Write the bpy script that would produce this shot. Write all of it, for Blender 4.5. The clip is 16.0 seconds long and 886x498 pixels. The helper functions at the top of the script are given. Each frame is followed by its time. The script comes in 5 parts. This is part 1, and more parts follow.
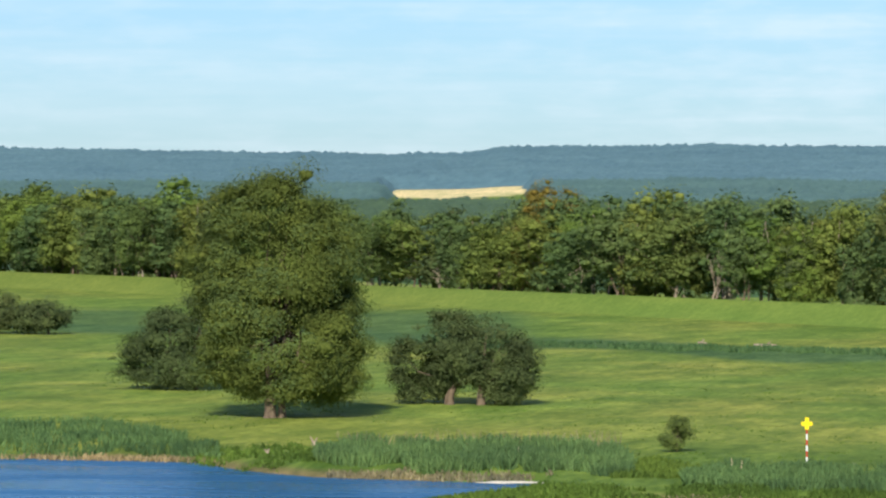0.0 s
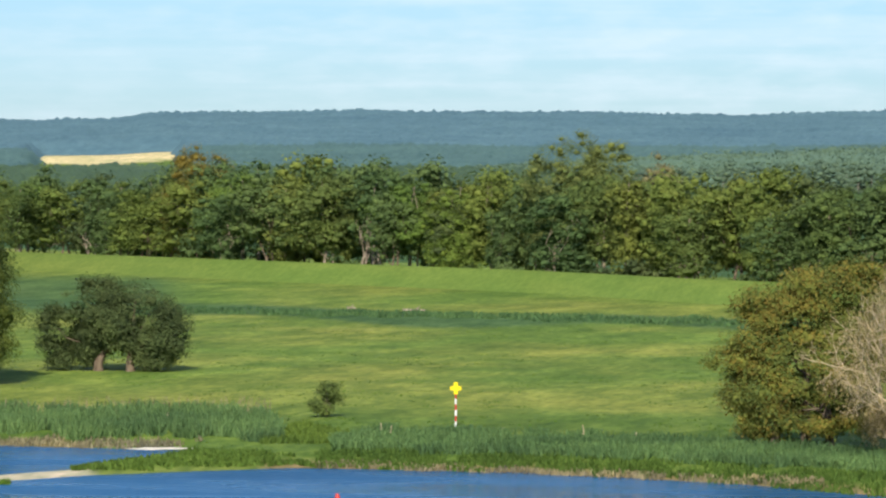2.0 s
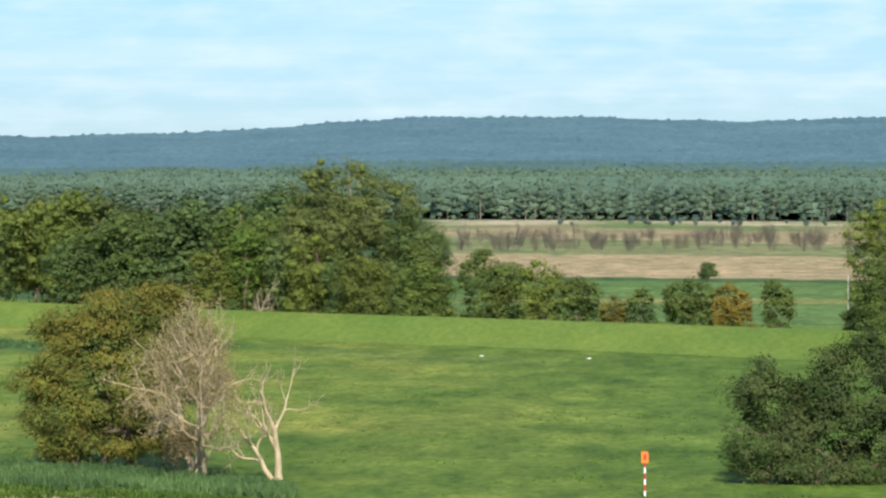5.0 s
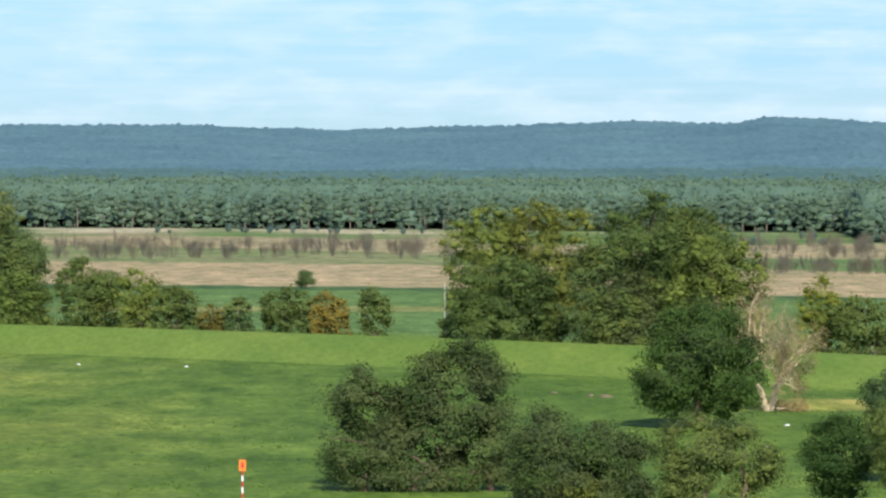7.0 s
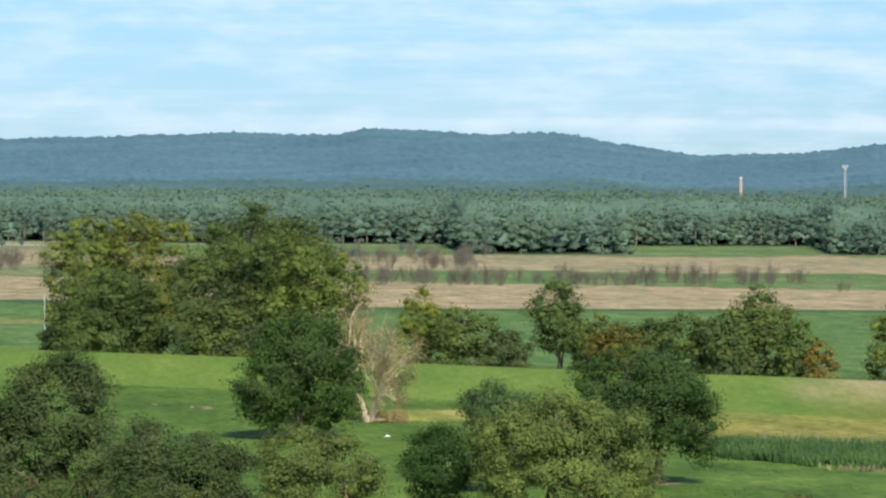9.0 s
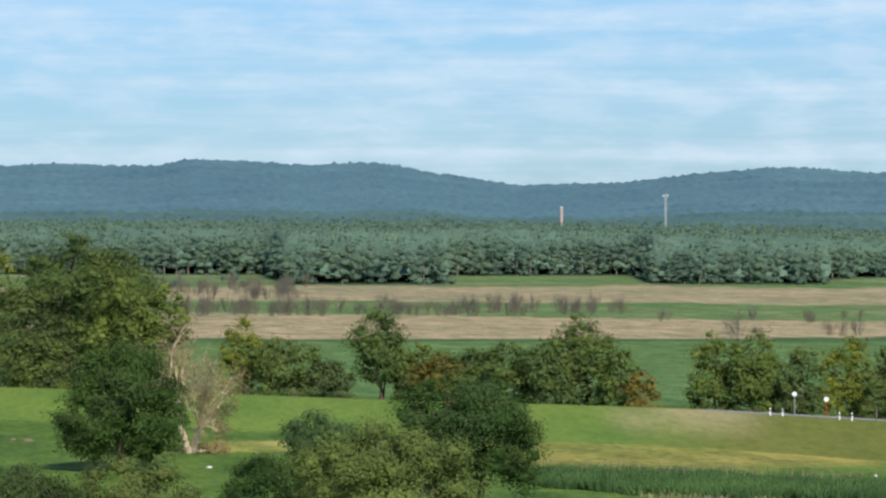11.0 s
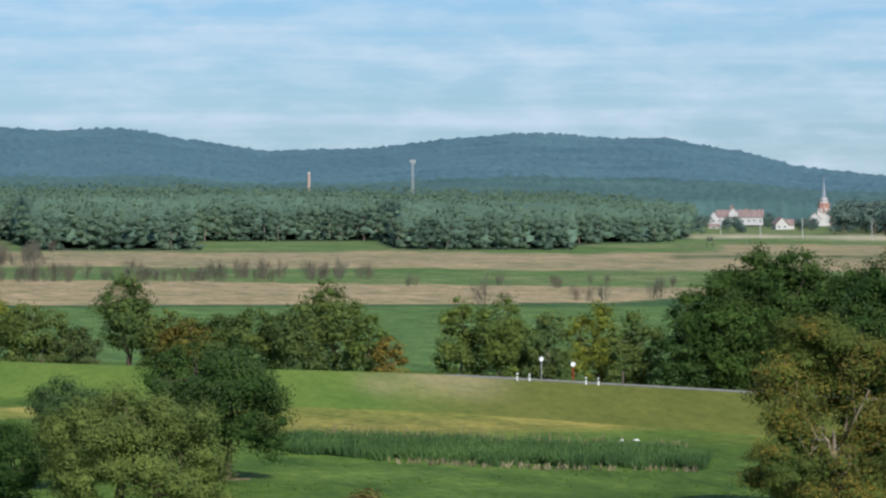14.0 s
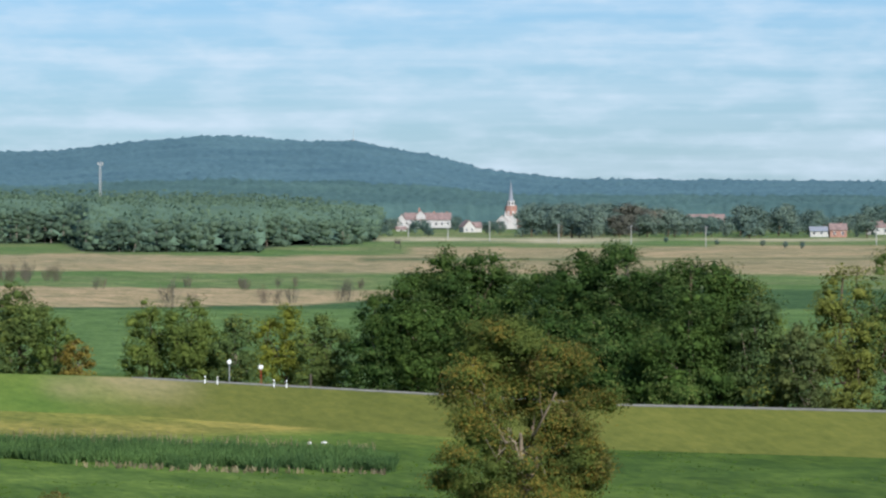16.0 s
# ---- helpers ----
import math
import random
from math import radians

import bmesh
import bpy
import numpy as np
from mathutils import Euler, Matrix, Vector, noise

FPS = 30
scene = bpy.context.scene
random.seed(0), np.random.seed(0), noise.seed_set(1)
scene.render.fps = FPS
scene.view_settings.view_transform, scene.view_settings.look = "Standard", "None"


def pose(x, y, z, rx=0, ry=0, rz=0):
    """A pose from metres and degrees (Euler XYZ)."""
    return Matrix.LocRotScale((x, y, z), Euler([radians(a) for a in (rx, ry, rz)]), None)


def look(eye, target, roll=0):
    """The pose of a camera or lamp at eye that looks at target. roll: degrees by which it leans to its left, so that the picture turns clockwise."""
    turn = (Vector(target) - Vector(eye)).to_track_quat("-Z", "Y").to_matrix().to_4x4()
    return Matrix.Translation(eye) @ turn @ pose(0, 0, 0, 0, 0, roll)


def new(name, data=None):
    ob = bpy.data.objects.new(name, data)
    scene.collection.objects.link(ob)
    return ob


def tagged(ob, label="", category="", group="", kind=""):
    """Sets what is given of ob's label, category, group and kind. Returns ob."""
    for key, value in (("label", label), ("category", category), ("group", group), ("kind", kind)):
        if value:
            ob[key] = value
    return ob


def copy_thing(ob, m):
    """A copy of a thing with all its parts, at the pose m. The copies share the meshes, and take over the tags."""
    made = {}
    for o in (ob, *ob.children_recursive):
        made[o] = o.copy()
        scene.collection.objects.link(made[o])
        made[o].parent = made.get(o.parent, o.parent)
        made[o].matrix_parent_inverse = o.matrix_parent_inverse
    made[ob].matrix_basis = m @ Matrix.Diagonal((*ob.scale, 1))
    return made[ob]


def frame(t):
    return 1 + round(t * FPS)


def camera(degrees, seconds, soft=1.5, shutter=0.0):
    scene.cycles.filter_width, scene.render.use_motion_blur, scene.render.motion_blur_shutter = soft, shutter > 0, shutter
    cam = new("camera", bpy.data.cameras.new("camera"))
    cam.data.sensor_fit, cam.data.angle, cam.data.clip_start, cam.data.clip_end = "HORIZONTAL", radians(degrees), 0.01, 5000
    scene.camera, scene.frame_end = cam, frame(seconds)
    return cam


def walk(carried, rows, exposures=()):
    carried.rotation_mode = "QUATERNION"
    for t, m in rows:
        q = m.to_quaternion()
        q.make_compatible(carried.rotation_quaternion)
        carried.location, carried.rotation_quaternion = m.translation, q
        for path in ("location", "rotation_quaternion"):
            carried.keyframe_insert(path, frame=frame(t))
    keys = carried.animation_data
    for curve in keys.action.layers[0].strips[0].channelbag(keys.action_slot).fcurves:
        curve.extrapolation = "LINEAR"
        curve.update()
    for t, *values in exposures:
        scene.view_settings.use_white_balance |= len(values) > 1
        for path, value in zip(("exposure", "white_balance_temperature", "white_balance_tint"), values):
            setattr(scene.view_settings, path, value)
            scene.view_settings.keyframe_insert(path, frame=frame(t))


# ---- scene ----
# The lookout: a camera turning on the spot, 25 m above the river meadow.
# Places are given from it by bearing and dip, both in 1/8000 rad.
EYE, UNIT = 25.0, 8000.0
cam = camera(11.194, 16.0, soft=2.4)
ROWS = [
        (0.0, -16.4385, -0.9212, 0.034), (0.5, -15.244, -0.9464, -0.004), (1.0, -14.3436, -1.0076, 0.013), (1.5, -13.2737, -1.2214, -0.02), (2.0, -11.9926, -1.3561, -0.028),
        (2.5, -10.5328, -1.3872, -0.055), (3.0, -9.0519, -1.3615, -0.048), (3.5, -7.5719, -1.3015, -0.024), (4.0, -6.0918, -1.2397, -0.036), (4.5, -4.616, -1.1694, -0.034),
        (5.0, -3.1402, -1.0804, 0.002), (5.2, -2.5688, -1.0371, 0.042), (7.3, 2.753, -0.9595, 0.086), (7.5, 3.3123, -0.9408, 0.099), (8.0, 4.7921, -0.9368, 0.13),
        (8.5, 6.1634, -0.9883, 0.122), (9.0, 7.0204, -0.8212, 0.114), (9.5, 7.5508, -0.6334, 0.129), (10.0, 8.0838, -0.5483, 0.051), (10.2, 8.2935, -0.5243, -0.012),
        (12.3, 10.4392, -0.2821, -0.076), (12.5, 10.4711, -0.2497, -0.108), (13.0, 10.7512, -0.2274, -0.088), (13.5, 11.432, -0.4492, -0.086), (14.0, 12.4841, -0.8779, -0.105),
        (14.5, 13.6229, -1.0541, -0.075), (15.0, 14.7595, -0.8886, -0.056), (15.5, 15.8766, -0.8262, -0.033), (16.0, 16.4385, -0.8489, -0.039)]
walk(cam, [(t, pose(0, 0, EYE, 90 + p, 0, -b) @ pose(0, 0, 0, 0, 0, r)) for t, b, p, r in ROWS],
     exposures=((0.0, 0.4, 6450, 10), (3.5, 0.46, 6450, 10), (5.0, 0.47, 6340, 10), (7.5, 0.41, 6170, 10), (8.8, 0.39, 6150, 10), (9.5, 0.3, 6130, 10), (10.2, 0.22, 6120, 10), (12.5, 0.0, 5950, 10), (13.1, -0.12, 5980, 10), (13.6, -0.2, 5980, 10), (14.0, 0.02, 5950, 10), (14.5, 0.28, 5980, 10), (16.0, 0.14, 5980, 10)))

# ---- light ----
SUN_EL, SUN_AZ = radians(38), radians(172)     # azimuth clockwise from +y
world = bpy.data.worlds.new("sky")
scene.world = world
world.use_nodes = True
wn, wl = world.node_tree.nodes, world.node_tree.links
wn.clear()


def wnode(kind, **values):
    n = wn.new(kind)
    for k, v in values.items():
        n.inputs[k].default_value = v
    return n


sky = wn.new("ShaderNodeTexSky")
sky.sky_type, sky.sun_disc = "NISHITA", False
sky.sun_elevation, sky.sun_rotation = SUN_EL, SUN_AZ
sky.air_density, sky.dust_density, sky.ozone_density = 1.0, 0.15, 2.0
coord = wn.new("ShaderNodeTexCoord")


def cloud_layer(scale, detail, low, high, place=(0, 0, 0)):
    m = wn.new("ShaderNodeMapping")
    m.inputs["Scale"].default_value = scale
    m.inputs["Location"].default_value = place
    wl.new(coord.outputs["Generated"], m.inputs["Vector"])
    n = wnode("ShaderNodeTexNoise", Scale=1.0, Detail=detail, Roughness=0.55)
    wl.new(m.outputs[0], n.inputs["Vector"])
    r = wnode("ShaderNodeMapRange", **{"From Min": low, "From Max": high})
    r.interpolation_type = "SMOOTHSTEP"
    wl.new(n.outputs["Fac"], r.inputs["Value"])
    return r.outputs[0]


def wmath(op, a, b):
    n = wn.new("ShaderNodeMath")
    n.operation, n.use_clamp = op, True
    for i, v in enumerate((a, b)):
        if isinstance(v, (int, float)):
            n.inputs[i].default_value = v
        else:
            wl.new(v, n.inputs[i])
    return n.outputs[0]


streaks = cloud_layer((9, 0.2, 190), 4, 0.36, 0.68)
puffs = cloud_layer((62, 0.2, 205), 5, 0.38, 0.72, (3, 1, 7))
veil = cloud_layer((5, 0.2, 60), 2, 0.30, 0.65, (9, 2, 1))
cover_amount = wmath("MULTIPLY", wmath("ADD", wmath("MULTIPLY", streaks, 0.54), wmath("MULTIPLY", puffs, 0.55)), wmath("ADD", wmath("MULTIPLY", veil, 0.8), 0.5))
side = wn.new("ShaderNodeSeparateXYZ")
wl.new(coord.outputs["Generated"], side.inputs[0])
thick = wnode("ShaderNodeMapRange", **{"From Min": -0.3, "From Max": 0.2, "To Min": 0.42, "To Max": 0.78})
wl.new(side.outputs["X"], thick.inputs["Value"])
cover_amount = wmath("MULTIPLY", cover_amount, thick.outputs[0])
clouds = wnode("ShaderNodeBackground", Color=(0.8, 0.915, 1.0, 1), Strength=0.8)
blue = wnode("ShaderNodeBackground", Strength=0.1)
tint = wn.new("ShaderNodeMix")
tint.data_type, tint.blend_type = "RGBA", "MULTIPLY"
tint.inputs["Factor"].default_value = 1.0
tint.inputs["B"].default_value = (0.405, 0.6, 0.93, 1)
wl.new(sky.outputs[0], tint.inputs["A"])
wl.new(tint.outputs["Result"], blue.inputs["Color"])
both = wn.new("ShaderNodeMixShader")
wl.new(cover_amount, both.inputs[0])
wl.new(blue.outputs[0], both.inputs[1])
wl.new(clouds.outputs[0], both.inputs[2])
wout = wn.new("ShaderNodeOutputWorld")
wl.new(both.outputs[0], wout.inputs["Surface"])

sun = new("sun", bpy.data.lights.new("sun", "SUN"))
sun.data.energy, sun.data.angle, sun.data.color = 5.0, radians(0.53), (1.0, 0.94, 0.84)
sun.matrix_world = look((math.sin(SUN_AZ) * math.cos(SUN_EL) * 200, math.cos(SUN_AZ) * math.cos(SUN_EL) * 200, math.sin(SUN_EL) * 200), (0, 0, 0))


# ---- materials ----
class Mat:
    """A node material with short helpers."""

    def __init__(self, name, rough=0.8, metal=0.0, spec=0.3):
        self.m = bpy.data.materials.new(name)
        self.m.use_nodes = True
        self.n, self.l = self.m.node_tree.nodes, self.m.node_tree.links
        self.b = self.n["Principled BSDF"]
        self.b.inputs["Roughness"].default_value = rough
        self.b.inputs["Metallic"].default_value = metal
        self.b.inputs["Specular IOR Level"].default_value = spec

    def noise(self, scale, detail=3.0, rough=0.55, stretch=(1, 1, 1)):
        c = self.n.new("ShaderNodeTexCoord")
        p = self.n.new("ShaderNodeMapping")
        p.inputs["Scale"].default_value = stretch
        t = self.n.new("ShaderNodeTexNoise")
        t.inputs["Scale"].default_value, t.inputs["Detail"].default_value, t.inputs["Roughness"].default_value = scale, detail, rough
        self.l.new(c.outputs["Object"], p.inputs["Vector"])
        self.l.new(p.outputs[0], t.inputs["Vector"])
        return t.outputs["Fac"]

    def island(self):
        return self.n.new("ShaderNodeNewGeometry").outputs["Random Per Island"]

    def own(self):
        return self.n.new("ShaderNodeObjectInfo").outputs["Random"]

    def ramp(self, fac, *stops):
        r = self.n.new("ShaderNodeValToRGB")
        e = r.color_ramp.elements
        while len(e) < len(stops):
            e.new(0.5)
        for el, (at, col) in zip(e, stops):
            el.position, el.color = at, (*col, 1)
        self.l.new(fac, r.inputs[0])
        return r.outputs[0]

    def blend(self, kind, a, b, fac=1.0):
        x = self.n.new("ShaderNodeMix")
        x.data_type, x.blend_type = "RGBA", kind
        for key, v in (("A", a), ("B", b), ("Factor", fac)):
            if isinstance(v, (int, float)):
                x.inputs[key].default_value = v
            elif isinstance(v, tuple):
                x.inputs[key].default_value = (*v, 1)
            else:
                self.l.new(v, x.inputs[key])
        return x.outputs["Result"]

    def colour(self, c):
        if isinstance(c, tuple):
            self.b.inputs["Base Color"].default_value = (*c, 1)
        else:
            self.l.new(c, self.b.inputs["Base Color"])
        return self

    def bump(self, fac, strength, distance):
        k = self.n.new("ShaderNodeBump")
        k.inputs["Strength"].default_value, k.inputs["Distance"].default_value = strength, distance
        self.l.new(fac, k.inputs["Height"])
        self.l.new(k.outputs[0], self.b.inputs["Normal"])
        return self


def grey(v):
    return (v, v, v)


def leaf_material(name, dark, mid, light, patch=0.35, through_light=0.34, grain=2.6, relief=0.7):
    k = Mat(name, rough=0.75, spec=0.08)
    dark, light = (tuple(m + (c - m) * 0.38 for c, m in zip(x, mid)) for x in (dark, light))
    base = k.ramp(k.island(), (0.0, dark), (0.5, mid), (1.0, light))
    mottled = k.blend("MULTIPLY", base, k.ramp(k.noise(patch, 2), (0.3, (0.62, 0.66, 0.7)), (0.7, (1.25, 1.2, 1.05))))
    tone = k.blend("MULTIPLY", mottled, k.ramp(k.own(), (0.0, (0.8, 0.86, 0.85)), (1.0, (1.18, 1.1, 1.0))))
    fine = k.noise(grain, 3, 0.7)
    tone = k.blend("MULTIPLY", tone, k.ramp(fine, (0.32, grey(1 - 0.45 * relief)), (0.68, grey(1 + 0.43 * relief))))
    k.colour(tone)
    k.bump(fine, relief, 0.5 / grain)
    t = k.n.new("ShaderNodeBsdfTranslucent")
    mix = k.n.new("ShaderNodeMixShader")
    mix.inputs[0].default_value = through_light
    k.l.new(tone, t.inputs["Color"])
    k.l.new(k.b.outputs[0], mix.inputs[1])
    k.l.new(t.outputs[0], mix.inputs[2])
    k.l.new(mix.outputs[0], k.n["Material Output"].inputs["Surface"])
    return k.m


def bark_material(name, dark, light):
    k = Mat(name, rough=0.9, spec=0.15)
    k.colour(k.ramp(k.noise(2.2, 4, 0.6, (1, 1, 0.35)), (0.3, dark), (0.7, light)))
    return k.bump(k.noise(7, 3, 0.6, (1, 1, 0.3)), 0.6, 0.05).m


LEAF_POPLAR = leaf_material("poplar_leaf", (0.088, 0.130, 0.034), (0.160, 0.214, 0.052), (0.255, 0.288, 0.078))
LEAF_OLD_POPLAR = leaf_material("old_poplar_leaf", (0.062, 0.094, 0.026), (0.104, 0.144, 0.036), (0.165, 0.200, 0.052))
LEAF_WILLOW = leaf_material("willow_leaf", (0.056, 0.084, 0.034), (0.094, 0.128, 0.050), (0.150, 0.178, 0.074))
LEAF_PALE = leaf_material("pale_willow_leaf", (0.086, 0.126, 0.036), (0.154, 0.208, 0.058), (0.255, 0.292, 0.092))
LEAF_OAK = leaf_material("oak_leaf", (0.068, 0.108, 0.044), (0.116, 0.176, 0.064), (0.186, 0.252, 0.086))
LEAF_DEEP = leaf_material("deep_green_leaf", (0.036, 0.072, 0.022), (0.066, 0.122, 0.032), (0.116, 0.182, 0.044))
LEAF_FRESH = leaf_material("fresh_green_leaf", (0.080, 0.136, 0.032), (0.146, 0.222, 0.048), (0.235, 0.310, 0.070))
LEAF_AUTUMN = leaf_material("turning_leaf", (0.126, 0.112, 0.028), (0.228, 0.186, 0.044), (0.345, 0.258, 0.064))
LEAF_YELLOW = leaf_material("yellow_green_leaf", (0.105, 0.14, 0.026), (0.195, 0.225, 0.038), (0.30, 0.32, 0.055))
LEAF_OLIVE = leaf_material("olive_leaf", (0.106, 0.138, 0.034), (0.168, 0.202, 0.05), (0.24, 0.262, 0.07))
LEAF_LIGHT = leaf_material("light_olive_leaf", (0.125, 0.155, 0.05), (0.2, 0.232, 0.074), (0.285, 0.305, 0.1))
LEAF_GREENISH = leaf_material("mid_green_leaf", (0.070, 0.108, 0.036), (0.120, 0.172, 0.052), (0.192, 0.246, 0.074))
LEAF_RUST = leaf_material("rust_leaf", (0.15, 0.118, 0.04), (0.245, 0.188, 0.064), (0.34, 0.25, 0.085))
LEAF_GREYED = leaf_material("twiggy_leaf", (0.195, 0.175, 0.085), (0.305, 0.262, 0.130), (0.405, 0.355, 0.180))
# Needle green paled and blued: distance haze worked into the base colour.
NEEDLE = leaf_material("hazed_pine_needle", (0.108, 0.174, 0.132), (0.124, 0.194, 0.142), (0.142, 0.216, 0.148), patch=0.06, grain=0.7, relief=0.25, through_light=0.45)
BARK = bark_material("brown_bark", (0.07, 0.05, 0.032), (0.2, 0.15, 0.1))
BARK_PALE = bark_material("pale_bark", (0.17, 0.13, 0.09), (0.38, 0.31, 0.22))
BARK_DEAD = bark_material("bleached_bark", (0.34, 0.265, 0.16), (0.62, 0.5, 0.315))
BARK_PINE = bark_material("pine_bark", (0.15, 0.12, 0.095), (0.33, 0.28, 0.22))
REED = leaf_material("reed_leaf", (0.062, 0.128, 0.052), (0.102, 0.184, 0.072), (0.16, 0.245, 0.094), patch=0.08)
REED_FAIR = leaf_material("fair_reed_leaf", (0.075, 0.14, 0.048), (0.118, 0.2, 0.066), (0.18, 0.26, 0.09), patch=0.08)
TUFT = leaf_material("coarse_grass", (0.08, 0.138, 0.028), (0.108, 0.172, 0.034), (0.14, 0.2, 0.042), patch=0.08)
STRAW = leaf_material("dry_reed", (0.2, 0.16, 0.09), (0.33, 0.27, 0.16), (0.45, 0.38, 0.25), patch=0.2)
GRASS_BLADE = leaf_material("meadow_grass", (0.058, 0.130, 0.018), (0.111, 0.202, 0.029), (0.195, 0.260, 0.046), patch=0.06)


def plain(name, c, rough=0.6, metal=0.0, vary=0.15, scale=3.0):
    k = Mat(name, rough, metal)
    lo, hi = tuple(v * (1 - vary) for v in c), tuple(min(1.0, v * (1 + vary)) for v in c)
    return k.colour(k.ramp(k.noise(scale, 4), (0.3, lo), (0.7, hi))).m


WHITE = plain("white_paint", (0.78, 0.78, 0.75), 0.5)
RED = plain("red_paint", (0.45, 0.04, 0.03), 0.5)
YELLOW = plain("yellow_paint", (0.85, 0.62, 0.01), 0.45)
ORANGE = plain("orange_paint", (0.85, 0.2, 0.03), 0.45)
BLACK = plain("black_paint", (0.02, 0.02, 0.02), 0.5)
STEEL = plain("galvanised_steel", (0.45, 0.46, 0.47), 0.45, 0.6)
DARK_WOOD = plain("dark_tarred_wood", (0.05, 0.045, 0.04), 0.85)
WOOD = plain("weathered_wood", (0.16, 0.13, 0.1), 0.85)
# Tile, plaster and brick toned down: distance haze is in their colours.
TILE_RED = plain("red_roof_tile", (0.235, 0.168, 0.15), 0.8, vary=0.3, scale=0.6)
PLASTER = plain("white_plaster", (0.52, 0.5, 0.46), 0.85)
BRICK = plain("red_brick", (0.36, 0.2, 0.15), 0.85, vary=0.25, scale=0.8)
PALE_BRICK = plain("pale_brick", (0.46, 0.33, 0.26), 0.85, vary=0.2, scale=0.8)
SLATE = plain("spire_slate", (0.24, 0.26, 0.29), 0.5)
PANE = plain("dark_window_glass", (0.03, 0.035, 0.045), 0.1)
POLE = plain("weathered_concrete", (0.42, 0.41, 0.38), 0.85)
CONCRETE = plain("pale_road", (0.22, 0.21, 0.185), 0.85, vary=0.3, scale=0.8)

def turf_material(name, grain, spread):
    """Grass cover: the base colour of the land with grain, streaks and broad patches."""
    k = Mat(name, rough=0.9, spec=0.1)
    attr = k.n.new("ShaderNodeVertexColor")
    attr.layer_name = "cover"
    c = attr.outputs["Color"]
    for size, detail, amount in ((1.1, 6, grain), (0.2, 4, spread), (0.05, 4, spread * 0.65)):
        c = k.blend("MULTIPLY", c, k.ramp(k.noise(size, detail, 0.68, (1, 0.3, 1)), (0.29, (1 - amount, 1 - amount * 0.75, 1 - amount)), (0.71, (1 + amount, 1 + amount * 0.75, 1 + amount * 0.8))))
    k.colour(c)
    return k.bump(k.noise(0.9, 4, 0.7, (1, 0.35, 1)), 0.6, 0.3).m


GROUND = turf_material("meadow", 0.5, 0.4)
DYKE_TURF = turf_material("dyke_turf", 0.25, 0.1)
# The sky's reflected blue is put into the base colour, mirror reflection kept weak.
k = Mat("river_water", rough=0.2, spec=0.18)
k.colour(k.ramp(k.noise(0.03, 4, 0.6, (0.35, 1, 1)), (0.3, (0.008, 0.058, 0.13)), (0.7, (0.02, 0.11, 0.235))))
k.l.new(k.ramp(k.noise(0.09, 4, 0.65, (0.3, 1, 1)), (0.35, grey(0.07)), (0.65, grey(0.4))), k.b.inputs["Roughness"])
WATER = k.bump(k.noise(0.6, 4, 0.6, (0.5, 1.6, 1)), 1.0, 0.7).m


# ---- building helpers ----
def place(bearing, dist, z=0.0):
    a = bearing / UNIT
    return Vector((math.sin(a) * dist, math.cos(a) * dist, z))


def far(dip, above=0.0):
    """How far off a point at that dip lies, which stands that much above the meadow."""
    return (EYE - above) * UNIT / dip


def curve(table, x):
    return np.interp(x, [p[0] for p in table], [p[1] for p in table])


def quads(name, verts, faces, material, parent=None, label="", smooth=False):
    """One mesh object whose faces all have the same number of corners."""
    verts, faces = np.asarray(verts, np.float32).reshape(-1, 3), np.asarray(faces, np.int32)
    corners = faces.shape[-1]
    me = bpy.data.meshes.new(name)
    me.vertices.add(len(verts))
    me.vertices.foreach_set("co", verts.ravel())
    me.loops.add(faces.size)
    me.loops.foreach_set("vertex_index", faces.ravel())
    me.polygons.add(faces.size // corners)
    me.polygons.foreach_set("loop_start", np.arange(0, faces.size, corners, dtype=np.int32))
    me.update(calc_edges=True)
    if smooth:
        me.polygons.foreach_set("use_smooth", np.ones(faces.size // corners, bool))
    me.materials.append(material)
    ob = new(name, me)
    if parent:
        ob.parent = parent
    if label:
        tagged(ob, label)
    return ob


def part(name, bm, material, parent=None, label=""):
    me = bpy.data.meshes.new(name)
    bm.to_mesh(me)
    bm.free()
    me.materials.append(material)
    ob = new(name, me)
    if parent:
        ob.parent = parent
    if label:
        tagged(ob, label)
    return ob


def thing(name, where, label, category, group="", turn=0.0, kind=""):
    ob = new(name)
    ob.empty_display_size = 0.5
    ob.matrix_basis = Matrix.Translation(where) @ Matrix.Rotation(turn, 4, "Z")
    return tagged(ob, label, category, group, kind)


def box(bm, x, y, z, sx, sy, sz, turn=0.0):
    """A slightly bevelled box, (x, y) its middle and z its foot."""
    m = Matrix.Translation((x, y, z + sz / 2)) @ Matrix.Rotation(turn, 4, "Z") @ Matrix.Diagonal((sx, sy, sz, 1))
    bmesh.ops.create_cube(bm, size=1, matrix=m)


def post(bm, z0, z1, r0, r1, x=0.0, y=0.0, sides=10):
    bmesh.ops.create_cone(bm, cap_ends=True, segments=sides, radius1=r0, radius2=r1, depth=z1 - z0, matrix=Matrix.Translation((x, y, (z0 + z1) / 2)))


